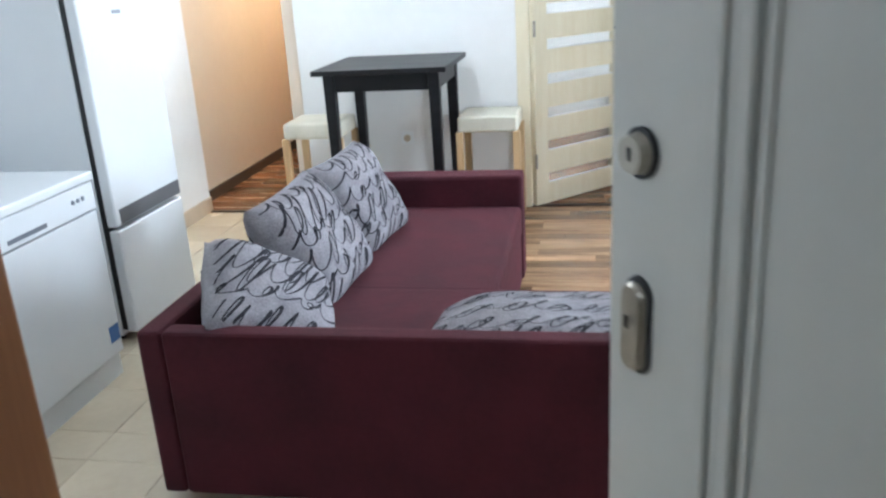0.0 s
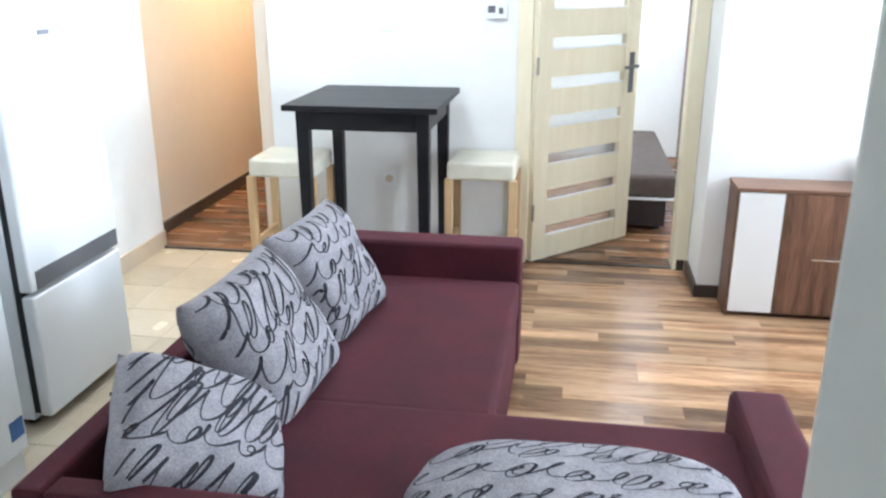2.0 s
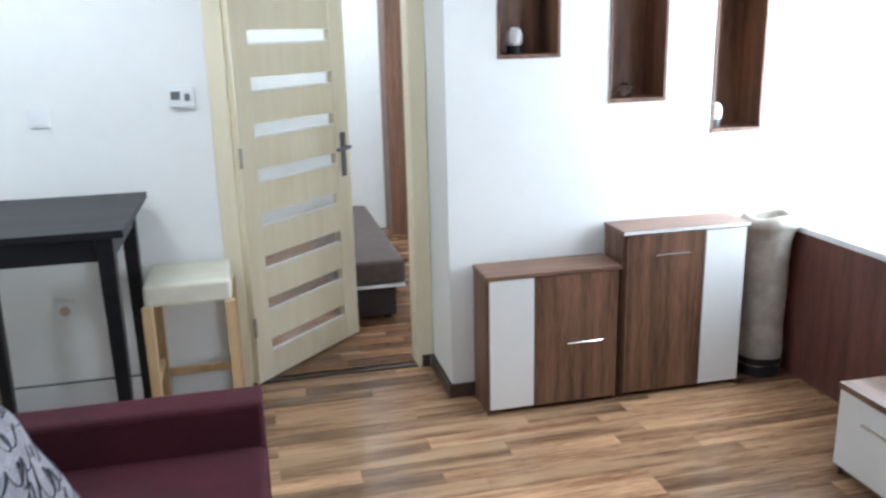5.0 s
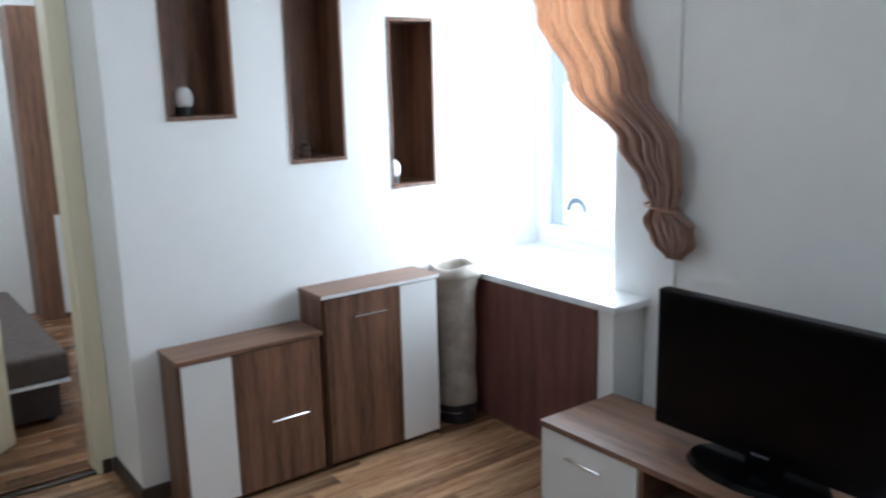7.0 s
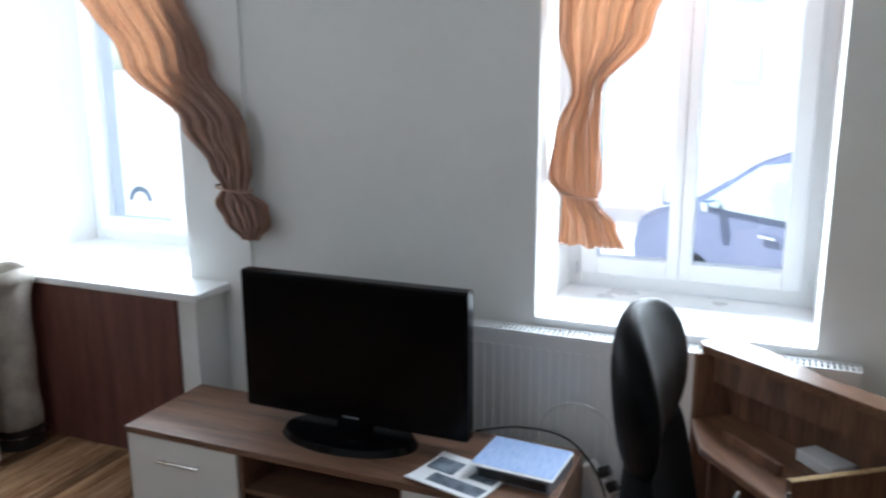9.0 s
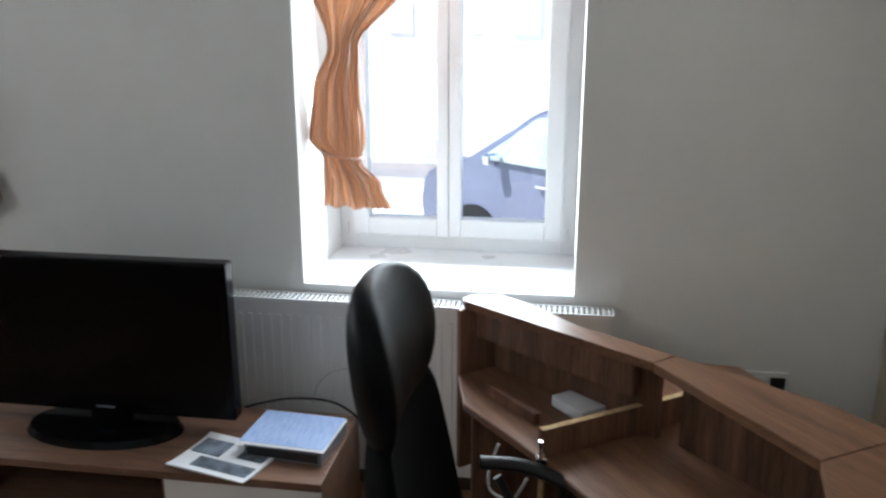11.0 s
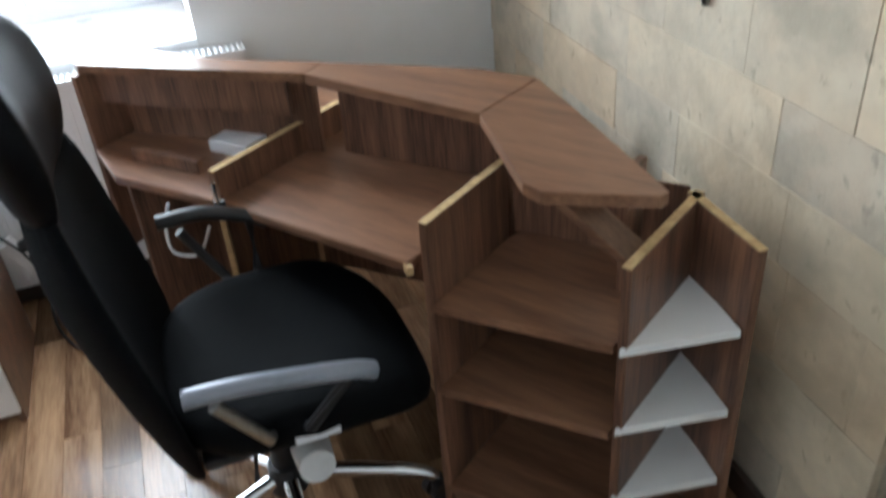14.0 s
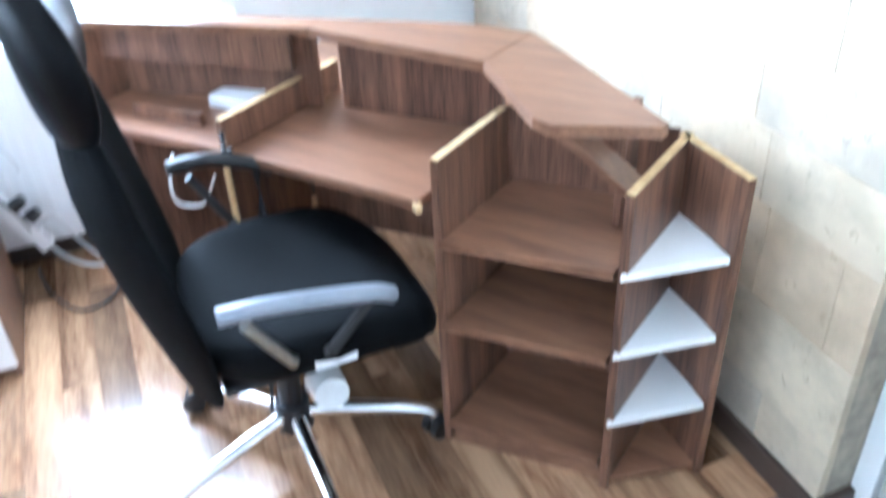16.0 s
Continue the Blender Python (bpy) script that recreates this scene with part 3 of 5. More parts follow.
bx(strip, -1.98, -1.12, 5.60, 5.63, 0.001, 0.010, 0.002)
bx(strip, 0.31, 1.12, FY, FY + 0.03, 0.001, 0.010, 0.002)
tagged(new("floor_trim", finish("floor_trim", strip, DBASE)), "dark floor transition strips", "floor trim", kind="structure")

# niche linings
for i, (x0, x1, z0, z1) in enumerate(NICHE):
    ln = thing("niche_lining", (x0 + (x1 - x0) / 2, NY + 0.1, z0), "walnut-look lining of a wall niche", "wall niche", "wall niches")
    yb = NY + 0.20
    part("shelf", box(x0, x1, NY - 0.008, yb, z0 - 0.016, z0, 0.001), WALNUT, ln)
    part("top", box(x0, x1, NY - 0.004, yb, z1, z1 + 0.016, 0.001), WALNUT, ln)
    part("side", box(x0, x0 + 0.012, NY - 0.004, yb, z0, z1, 0.001), WALNUT, ln)
    part("side", box(x1 - 0.012, x1, NY - 0.004, yb, z0, z1, 0.001), WALNUT, ln)
    part("back", box(x0, x1, yb, yb + 0.012, z0 - 0.016, z1 + 0.016), WALNUT, ln)


def candle_glass(x, y, z):
    c = thing("candle_holder", (x, y, z), "frosted white glass candle holder on a dark foot", "candle holder", "niche candles")
    part("foot", cyl(0.032, 0.030, 0.035, (x, y, z), 24), BLACKP, c)
    bm = bmesh.new()
    prof = [(0.030, 0.035), (0.036, 0.05), (0.037, 0.075), (0.030, 0.098), (0.014, 0.112), (0.0, 0.114)]
    rings = [[bm.verts.new((x + r * math.cos(k * math.pi / 12), y + r * math.sin(k * math.pi / 12), z + h)) for k in range(24)] for r, h in prof[:-1]]
    for u, v in zip(rings, rings[1:]):
        for k in range(24):
            bm.faces.new((u[k], u[(k + 1) % 24], v[(k + 1) % 24], v[k]))
    bm.faces.new(rings[-1])
    bm.faces.new(rings[0])
    part("globe", bm, PAPER, c, smooth=True)


candle_glass(1.53, NY + 0.09, 1.52)
candle_glass(2.492, NY + 0.07, 1.163)
dish = thing("glass_dish", (2.05, NY + 0.09, 1.317), "small clear glass dish with a lid knob", "dish")
part("bowl", cyl(0.025, 0.045, 0.03, (2.05, NY + 0.09, 1.317), 24), GLASS, dish)
part("lid", cyl(0.045, 0.012, 0.03, (2.05, NY + 0.09, 1.348), 24), GLASS, dish)
part("knob", cyl(0.010, 0.012, 0.02, (2.05, NY + 0.09, 1.378), 16), GLASS, dish)


# ---- cabinets under the niches ----
def cab_handle(x0, x1, y, z):
    return join(tube([(x0, y - 0.024, z), (x1, y - 0.024, z)], 0.005, 8), tube([(x0 + 0.015, y, z), (x0 + 0.015, y - 0.024, z)], 0.004, 8),
                tube([(x1 - 0.015, y, z), (x1 - 0.015, y - 0.024, z)], 0.004, 8))


def shoe_cabinet(x0, x1, h, yf, yb, white_left, label, hz):
    c = thing("cabinet", ((x0 + x1) / 2, (yf + yb) / 2, 0), label, "cabinet", "cabinets under the niches")
    b = bmesh.new()
    bx(b, x0, x0 + 0.016, yf, yb, 0, h - 0.018, 0.001)
    bx(b, x1 - 0.016, x1, yf, yb, 0, h - 0.018, 0.001)
    bx(b, x0 + 0.016, x1 - 0.016, yb - 0.01, yb, 0.03, h - 0.018)
    bx(b, x0 + 0.016, x1 - 0.016, yf + 0.012, yb - 0.01, 0.03, 0.046)
    bx(b, x0 + 0.016, x1 - 0.016, yf + 0.02, yf + 0.03, 0, 0.03)
    part("body", b, WALNUT, c)
    part("top", box(x0 - 0.004, x1 + 0.004, yf - 0.016, yb, h - 0.018, h, 0.0015), WALNUT_X, c)
    part("top_edge", box(x0 - 0.004, x1 + 0.004, yf - 0.0185, yf - 0.0165, h - 0.016, h - 0.002), WHITE if not white_left else WALNUT_X, c)
    wd = 0.20
    split = x0 + wd + 0.012 if white_left else x1 - wd - 0.012
    segs = ((x0 + 0.012, split - 0.002, white_left), (split + 0.002, x1 - 0.012, not white_left))
    for a, bb, w in segs:
        dr = part("door", box(a, bb, yf - 0.016, yf - 0.001, 0.022, h - 0.022, 0.0015), WHITE if w else WALNUT, c, "white lacquer door" if w else "walnut-look door")
        if not w:
            m = (a + bb) / 2 + (0.03 if white_left else 0.02)
            part("handle", cab_handle(m - 0.08, m + 0.08, yf - 0.016, hz), CHROME, dr, "brushed bar handle")


shoe_cabinet(1.302, 1.905, 0.628, 5.082, 5.28, True, "low walnut-look cabinet with a narrow white door", 0.305)
shoe_cabinet(1.922, 2.522, 0.772, 5.088, 5.28, False, "taller walnut-look cabinet with a narrow white door", 0.662)

# fabric laundry basket
bk = thing("laundry_basket", (2.694, 5.18, 0), "tall beige fabric laundry basket with a dark base", "laundry basket")
part("base", cyl(0.101, 0.101, 0.05, (2.694, 5.18, 0), 32), BLACKP, bk)
part("band", cyl(0.107, 0.108, 0.03, (2.694, 5.18, 0.06), 40), BLACKP, bk, "dark sewn band")
bm = bmesh.new()
N, rings = 40, []
for i, (z, r) in enumerate([(0.05, 0.099), (0.14, 0.104), (0.26, 0.100), (0.42, 0.105), (0.56, 0.099), (0.66, 0.104), (0.715, 0.118), (0.722, 0.128), (0.745, 0.126), (0.772, 0.112), (0.774, 0.102), (0.757, 0.096), (0.70, 0.092), (0.35, 0.088)]):
    rings.append([])
    for k in range(N):
        a = 2 * math.pi * k / N
        rr = r * (1 + 0.028 * math.sin(5 * a + z * 7) + 0.02 * math.sin(3 * a - z * 19) + 0.05 * noise.noise((math.cos(a) * 3, math.sin(a) * 3, z * 9)))
        rings[-1].append(bm.verts.new((2.694 + rr * math.cos(a), 5.18 + rr * math.sin(a), z + 0.008 * math.sin(3 * a))))
for u, v in zip(rings, rings[1:]):
    for k in range(N):
        bm.faces.new((u[k], u[(k + 1) % N], v[(k + 1) % N], v[k]))
bm.faces.new(rings[0])
part("fabric", bm, LINEN, bk, smooth=True)

# ---- television and its stand ----
ts = thing("tv_stand", (2.605, 3.51, 0), "low walnut-look television stand with white drawers", "tv stand")
TX0, TX1, TY0, TY1, TH = 2.402, 2.81, 2.745, 4.275, 0.362
part("top", box(TX0 - 0.006, TX1, TY0, TY1, TH - 0.024, TH, 0.002), WALNUT_Y, ts)
b = bmesh.new()
for y0 in (TY0 + 0.002, TY0 + 0.46, TY1 - 0.478, TY1 - 0.018):
    bx(b, TX0 + 0.016, TX1, y0, y0 + 0.016, 0.0, TH - 0.024)
bx(b, TX0 + 0.016, TX1, TY0 + 0.018, TY1 - 0.018, 0.035, 0.051)
bx(b, TX1 - 0.008, TX1, TY0 + 0.018, TY1 - 0.018, 0.051, TH - 0.024)
bx(b, TX0 + 0.04, TX0 + 0.05, TY0 + 0.018, TY1 - 0.018, 0.0, 0.035)
part("body", b, WALNUT_Y, ts)
part("shelf", box(TX0 + 0.02, TX1 - 0.01, TY0 + 0.477, TY1 - 0.479, 0.19, 0.206), WALNUT_Y, ts)
for y0, y1 in ((TY1 - 0.462, TY1 - 0.004), (TY0 + 0.004, TY0 + 0.462)):
    dr = part("drawer_front", box(TX0, TX0 + 0.016, y0, y1, 0.04, TH - 0.028, 0.002), WHITE, ts, "white lacquer drawer front")
    m = (y0 + y1) / 2
    part("handle", join(tube([(TX0 - 0.024, m - 0.085, 0.262), (TX0 - 0.024, m + 0.085, 0.262)], 0.005, 8),
                        tube([(TX0, m - 0.07, 0.262), (TX0 - 0.024, m - 0.07, 0.262)], 0.004, 8), tube([(TX0, m + 0.07, 0.262), (TX0 - 0.024, m + 0.07, 0.262)], 0.004, 8)),
         CHROME, dr, "brushed bar handle")

tv = thing("television", (2.64, 3.50, TH), "black flat-screen television, switched off", "television")
part("casing", join(box(2.625, 2.68, 3.078, 3.92, 0.408, 0.905, 0.010, 3), box(2.675, 2.73, 3.25, 3.75, 0.46, 0.80, 0.02, 2)), GLOSSB, tv)
part("screen", box(2.6225, 2.6252, 3.108, 3.89, 0.450, 0.877), SCREEN, tv)
part("logo", box(2.6215, 2.6245, 3.47, 3.53, 0.424, 0.431), GREYP, tv, "small silver badge bar")
bm = cyl(0.25, 0.235, 0.022, (0, 0, 0), 40)
bmesh.ops.transform(bm, matrix=Matrix.Translation((2.61, 3.50, TH)) @ Matrix.Diagonal((0.55, 1, 1, 1)), verts=bm.verts[:])
part("foot", bm, GLOSSB, tv)
part("neck", box(2.635, 2.675, 3.44, 3.56, TH + 0.018, 0.43, 0.006), GLOSSB, tv)

# magazines, papers and a receiver on the stand
mg = thing("magazine", (2.485, 3.055, TH), "glossy magazine with dark photographs, curling at the edges", "magazine", rz=-14)
bm = bmesh.new()
bmesh.ops.create_grid(bm, x_segments=8, y_segments=8, size=0.5)
for v in bm.verts:
    v.co = Vector((v.co.x * 0.20, v.co.y * 0.26, 0.006 + 0.012 * (v.co.x * 2) ** 4 * 0.6))
r = bmesh.ops.extrude_face_region(bm, geom=bm.faces[:])
bmesh.ops.translate(bm, vec=(0, 0, -0.005), verts=[g for g in r["geom"] if isinstance(g, bmesh.types.BMVert)])
part("cover", bm, PAPER, mg, local=True)
for x0, x1, y0, y1 in ((-0.088, -0.02, -0.118, 0.07), (-0.005, 0.085, 0.02, 0.118), (0.01, 0.085, -0.115, -0.03)):
    part("picture", box(x0, x1, y0, y1, 0.0062, 0.0082), INK, mg, "dark printed picture", local=True)
rc = thing("receiver", (2.60, 2.86, TH), "flat silver receiver box with papers on top", "receiver", rz=-6)
part("case", box(-0.10, 0.10, -0.10, 0.14, 0.0, 0.042, 0.003), GREYP, rc, local=True)
part("front", box(-0.103, -0.099, -0.09, 0.13, 0.008, 0.034), BLACKP, rc, local=True)
pp = thing("paper_stack", (2.60, 2.87, TH + 0.0425), "printed blue and white sheets lying on the receiver", "papers", rz=-4)
for k in range(3):
    part("sheet", box(-0.104 + 0.006 * k, 0.098 + 0.004 * k, -0.115 + 0.003 * k, 0.15, 0.0012 * k, 0.0012 * k + 0.001), PAPERB if k == 2 else PAPER, pp, local=True)

# ---- radiator under window 2 ----
ra = thing("radiator", (2.97, 2.65, 0.09), "white flat panel radiator with a slotted top grille", "radiator")
RY0, RY1, RZ0, RZ1 = 1.955, 3.40, 0.095, 0.692
part("panel", box(2.930, 2.942, RY0, RY1, RZ0, RZ1, 0.003), PVC, ra)
part("panel", box(2.995, 3.005, RY0, RY1, RZ0, RZ1, 0.003), PVC, ra)
for y in np.arange(RY0 + 0.035, RY1 - 0.03, 0.0335):
    part("rib", box(2.9255, 2.931, y, y + 0.016, RZ0 + 0.03, RZ1 - 0.045, 0.0025, 1), PVC, ra)
g = bmesh.new()
bx(g, 2.930, 3.005, RY0, RY0 + 0.006, RZ0, RZ1 + 0.006)
bx(g, 2.930, 3.005, RY1 - 0.006, RY1, RZ0, RZ1 + 0.006)
bx(g, 2.929, 2.936, RY0, RY1, RZ1, RZ1 + 0.008)
bx(g, 2.999, 3.006, RY0, RY1, RZ1, RZ1 + 0.008)
for y in np.arange(RY0 + 0.012, RY1 - 0.01, 0.017):
    bx(g, 2.936, 2.999, y, y + 0.007, RZ1, RZ1 + 0.006)
part("grille", g, PVC, ra)
part("pipe", tube(bow([(2.965, 1.97, 0.10), (2.965, 1.97, 0.04), (2.99, 1.97, 0.02), (EX - 0.02, 1.97, 0.02)]), 0.008), PVC, ra)
for y in (2.1, 3.2):
    part("bracket", box(3.005, EX, y, y + 0.04, 0.2, 0.6), PVC, ra)


# ---- curtains ----
def curtain(name, x, rows, folds, amp, label, tie):
    """rows: (height, y of one edge, y of the other); gathered into a tie."""
    c = thing(name, (x, rows[-1][1], rows[-1][0]), label, "curtain", "copper curtains")
    bm = bmesh.new()
    n, out = folds * 8, []
    for i in range(len(rows) - 1):
        for k in range(12):
            t = k / 12
            s = t * t * (3 - 2 * t)
            out.append([a + (b - a) * (t if j == 0 else s) for j, (a, b) in enumerate(zip(rows[i], rows[i + 1]))])
    out.append(list(rows[-1]))
    grid = []
    for z, ya, yb, dx, wid in out:
        row = []
        for k in range(n + 1):
            u = k / n
            wob = 0.10 * noise.noise((u * 7, z * 3.1, 2.0))
            ph = 2 * math.pi * folds * u + 5 * wob
            cr = noise.noise((u * 9 + z * 1.5, z * 11, 7.0)) + 0.6 * noise.noise((u * 23, z * 17 + u * 8, 4.0))
            th = wid * (0.8 * amp * math.cos(0.37 * ph + 1.3 * math.sin(z * 4)) + 0.6 * amp * math.cos(ph) * (0.5 + abs(math.sin(3.1 * u + 1))) + 0.45 * math.cos(math.pi * (u - 0.5)) + 0.3 * amp * math.cos(1.73 * ph + 1) + 0.22 * cr)
            row.append(bm.verts.new((x + dx - th, ya + (yb - ya) * (u + 0.004 * math.sin(ph)), z + 0.012 * noise.noise((u * 5, 1.0, z)))))
        grid.append(row)
    for a, b in zip(grid, grid[1:]):
        for k in range(n):
            bm.faces.new((a[k], a[k + 1], b[k + 1], b[k]))
    cl = part("cloth", bm, CURT, c, smooth=True)
    so = cl.modifiers.new("thickness", "SOLIDIFY")
    so.thickness = 0.002
    tz, ty0, ty1, tdx, tw = tie
    ring = [(x + tdx - tw * 0.5 - tw * math.cos(a), (ty0 + ty1) / 2 + (ty1 - ty0) / 2 * math.sin(a), tz + 0.01 * math.sin(a)) for a in np.linspace(0, 2 * math.pi, 25)]
    part("tieback", tube(ring, 0.0045, 8), CURT, c, "twisted cloth tieback")
    return c


curtain("curtain", 2.985, [(2.42, 4.50, 5.35, 0, 0.05), (1.90, 4.38, 4.885, 0, 0.055), (1.60, 4.26, 4.68, -0.01, 0.055), (1.36, 4.085, 4.41, -0.02, 0.055), (1.20, 4.08, 4.28, -0.02, 0.05),
                           (1.125, 4.11, 4.24, -0.01, 0.045), (1.06, 4.02, 4.28, -0.01, 0.055), (0.99, 4.01, 4.24, -0.01, 0.05), (0.925, 4.08, 4.16, -0.005, 0.03)], 13, 0.30,
        "copper taffeta curtain swept aside and tied in a bunch", (1.125, 4.10, 4.25, 0, 0.05))
curtain("curtain", 3.16, [(2.35, 2.10, 2.96, 0, 0.05), (1.70, 2.64, 2.955, 0, 0.05), (1.50, 2.80, 2.90, 0, 0.045), (1.36, 2.80, 2.955, 0, 0.05), (1.20, 2.785, 2.975, 0, 0.05),
                          (1.13, 2.80, 2.93, 0, 0.04), (1.04, 2.73, 2.93, 0, 0.05), (0.965, 2.70, 2.935, 0, 0.05)], 11, 0.30,
        "copper taffeta curtain knotted in the window recess", (1.145, 2.795, 2.935, 0, 0.045))
for nm, x, y0, y1, z in (("curtain_rod", 2.955, 4.1, 5.3, 2.44), ("curtain_rod", 3.16, W2[0], W2[1], 2.08)):
    solo(nm, tube([(x, y0, z), (x, y1, z)], 0.009, 10), STEEL, "thin steel curtain rod above the window", "curtain rod")
st = thing("window_sticker", (3.505, 5.155, 0.935), "small grey-blue arch sticker on the window pane", "sticker")
bm = bmesh.new()
a0 = [(5.155 + r * math.cos(a), 0.935 + r * math.sin(a)) for r in (0.075,) for a in np.linspace(0, math.pi, 17)]
a1 = [(5.155 + 0.045 * math.cos(a), 0.935 + 0.045 * math.sin(a)) for a in np.linspace(0, math.pi, 17)]
vs0 = [bm.verts.new((3.507, y, z)) for y, z in a0]
vs1 = [bm.verts.new((3.507, y, z)) for y, z in a1]
for k in range(16):
    bm.faces.new((vs0[k], vs0[k + 1], vs1[k + 1], vs1[k]))
part("print", bm, STICK, st)

# ---- corner sofa ----
so = thing("corner_sofa", (0.0, 3.3, 0), "burgundy velour corner sofa with low thin backs", "sofa")
part("base", prism([(-0.545, 2.545), (1.14, 2.545), (1.14, 3.25), (0.355, 3.25), (0.355, 4.40), (-0.545, 4.40)], 0.035, 0.27, 0.012), VELVET, so)
part("seat_cushion", box(-0.49, 0.362, 3.235, 4.30, 0.262, 0.405, 0.03, 4), VELVET, so)
part("seat_cushion", box(-0.49, 1.005, 2.605, 3.262, 0.262, 0.408, 0.03, 4), VELVET, so)
part("backrest", box(-0.562, -0.490, 2.53, 4.42, 0.04, 0.557, 0.016, 3), VELVET, so)
part("backrest", box(-0.489, 1.02, 2.53, 2.60, 0.04, 0.556, 0.016, 3), VELVET, so)
part("armrest", box(-0.489, 0.366, 4.285, 4.43, 0.04, 0.548, 0.024, 4), VELVET, so)
part("armrest", box(1.0, 1.152, 2.532, 3.40, 0.04, 0.463, 0.03, 4), VELVET, so)
for x, y in ((-0.45, 2.62), (1.06, 2.62), (-0.45, 4.32), (0.26, 4.32), (1.06, 3.15)):
    part("foot", cyl(0.022, 0.025, 0.036, (x, y, 0), 16), BLACKP, so)


def cushion(m, w, h, t, lean_label, pinch=0.07, soft=0.22, seed=1):
    """A soft square scatter cushion with pointed corners and a cursive print; local z is its thickness."""
    def at(u, v, side, lift=0.0):
        x = u * w / 2 * (1 - pinch * (1 - v * v)) * math.sqrt(1 - soft * v * v / 2)
        y = v * h / 2 * (1 - pinch * (1 - u * u)) * math.sqrt(1 - soft * u * u / 2)
        z = t / 2 * (max(1 - u ** 4, 0) * max(1 - v ** 4, 0)) ** 0.5 * (1 + 0.06 * math.sin(5 * u + 3 * v + seed) + 0.04 * math.sin(9 * v - 4 * u))
        return Vector((x, y, side * (z + lift)))

    bm = bmesh.new()
    n = 22
    top, bot = [], []
    for i in range(n + 1):
        top.append([]), bot.append([])
        for j in range(n + 1):
            u, v = -1 + 2 * i / n, -1 + 2 * j / n
            top[-1].append(bm.verts.new(at(u, v, 1)))
            edge = i in (0, n) or j in (0, n)
            bot[-1].append(top[-1][-1] if edge else bm.verts.new(at(u, v, -1)))
    for g, flip in ((top, False), (bot, True)):
        for i in range(n):
            for j in range(n):
                q = [g[i][j], g[i + 1][j], g[i + 1][j + 1], g[i][j + 1]]
                bm.faces.new(q[::-1] if flip else q)
    ob = new("scatter_cushion", finish("scatter_cushion", bm, SCRIB, True))
    ob.matrix_basis = m
    tagged(ob, "lilac-grey scatter cushion with black scribble loops, " + lean_label, "cushion", "cushions on the sofa")
    rc = random.Random(seed)
    for side in (1, -1):
        pr = bmesh.new()
        rows = max(3, round(h / 0.078))
        for r in range(rows):
            v0 = -0.86 + 1.72 * r / (rows - 1)
            u, th = -0.97, rc.uniform(0, 6)
            amp, gait = rc.choice((0.10, 0.17, 0.26, 0.32)) * min(1.0, 0.45 / h), rc.uniform(0.015, 0.026)
            last = None
            while u < 0.97:
                th += 0.30
                u += gait * 0.42 / w * (0.55 + 0.45 * math.cos(th * 0.37 + r))
                a = amp * (1 + 0.35 * math.sin(th * 0.23 + 2 * r))
                pu = u + 0.055 * math.cos(th) + 0.55 * a * math.sin(th)
                pv = v0 + a * math.sin(th) + 0.05 * math.sin(th * 0.31)
                nu = -a * math.cos(th)
                nv = gait - 0.055 * math.sin(th) + 0.55 * a * math.cos(th)
                k = (0.0033 + 0.0014 * math.sin(th * 1.0 + 0.8)) * 2 / w / max(math.hypot(nu, nv), 1e-4)
                pair = None
                if abs(pu) < 0.965 and abs(pv) < 0.965:
                    pair = [pr.verts.new(at(min(max(pu + s * nu * k, -0.99), 0.99), min(max(pv + s * nv * k, -0.99), 0.99), side, 0.0012)) for s in (-1, 1)]
                    if last:
                        pr.faces.new((last[0], last[1], pair[1], pair[0]))
                last = pair
        part("print", pr, PRINT, ob, "black cursive loops", local=True)
    return ob


# the corner cushion stands on one corner against the back
ex = Vector((0.314, 0.19, -0.25)).normalized()
ez = ex.cross(Vector((0.133, -0.288, -0.15))).normalized() * -1
ey = ez.cross(ex)
tilt = Matrix((ex, ey, ez)).transposed().to_4x4()
cushion(Matrix.Translation((-0.284, 2.812, 0.528)) @ tilt @ pose(0, 0, 0, 0, 0, 6), 0.44, 0.39, 0.22, "propped in the sofa corner", 0.06, 0.24, seed=3)
cushion(pose(-0.305, 3.30, 0.560, 60, 0, 82) @ pose(0, 0, 0, 0, 0, 4), 0.475, 0.465, 0.235, "leaning on the sofa back", 0.09, 0.12, seed=5)
cushion(pose(-0.28, 3.84, 0.565, 62, 0, 78) @ pose(0, 0, 0, 0, 0, 4), 0.455, 0.455, 0.225, "leaning on the sofa back", 0.09, 0.12, seed=7)
cushion(pose(0.585, 2.80, 0.442, 5, 0, 2), 0.76, 0.36, 0.19, "lying against the low back", 0.0, 0.75, seed=9)

# ---- bar table and stools ----
tb = thing("bar_table", (-0.425, 5.245, 0), "tall black-brown wooden bar table", "table")
part("tabletop", box(-0.79, -0.062, 4.872, 5.62, 0.956, 0.984, 0.004), BLACKW, tb)
for x0, x1, y0, y1 in ((-0.68, -0.17, 4.935, 4.955), (-0.68, -0.17, 5.537, 5.557), (-0.735, -0.715, 4.99, 5.50), (-0.135, -0.115, 4.99, 5.50)):
    part("apron", box(x0, x1, y0, y1, 0.862, 0.956, 0.002), BLACKW, tb)
for x in (-0.742, -0.168):
    for y in (4.925, 5.50):
        lg = bmesh.new()
        bx(lg, x, x + 0.060, y, y + 0.062, 0, 0.956, 0.003)
        for v in lg.verts:
            if v.co.z < 0.5:
                v.co.x = x + 0.03 + (v.co.x - x - 0.03) * 0.72
                v.co.y = y + 0.031 + (v.co.y - y - 0.031) * 0.72
        part("leg", lg, BLACKW, tb)


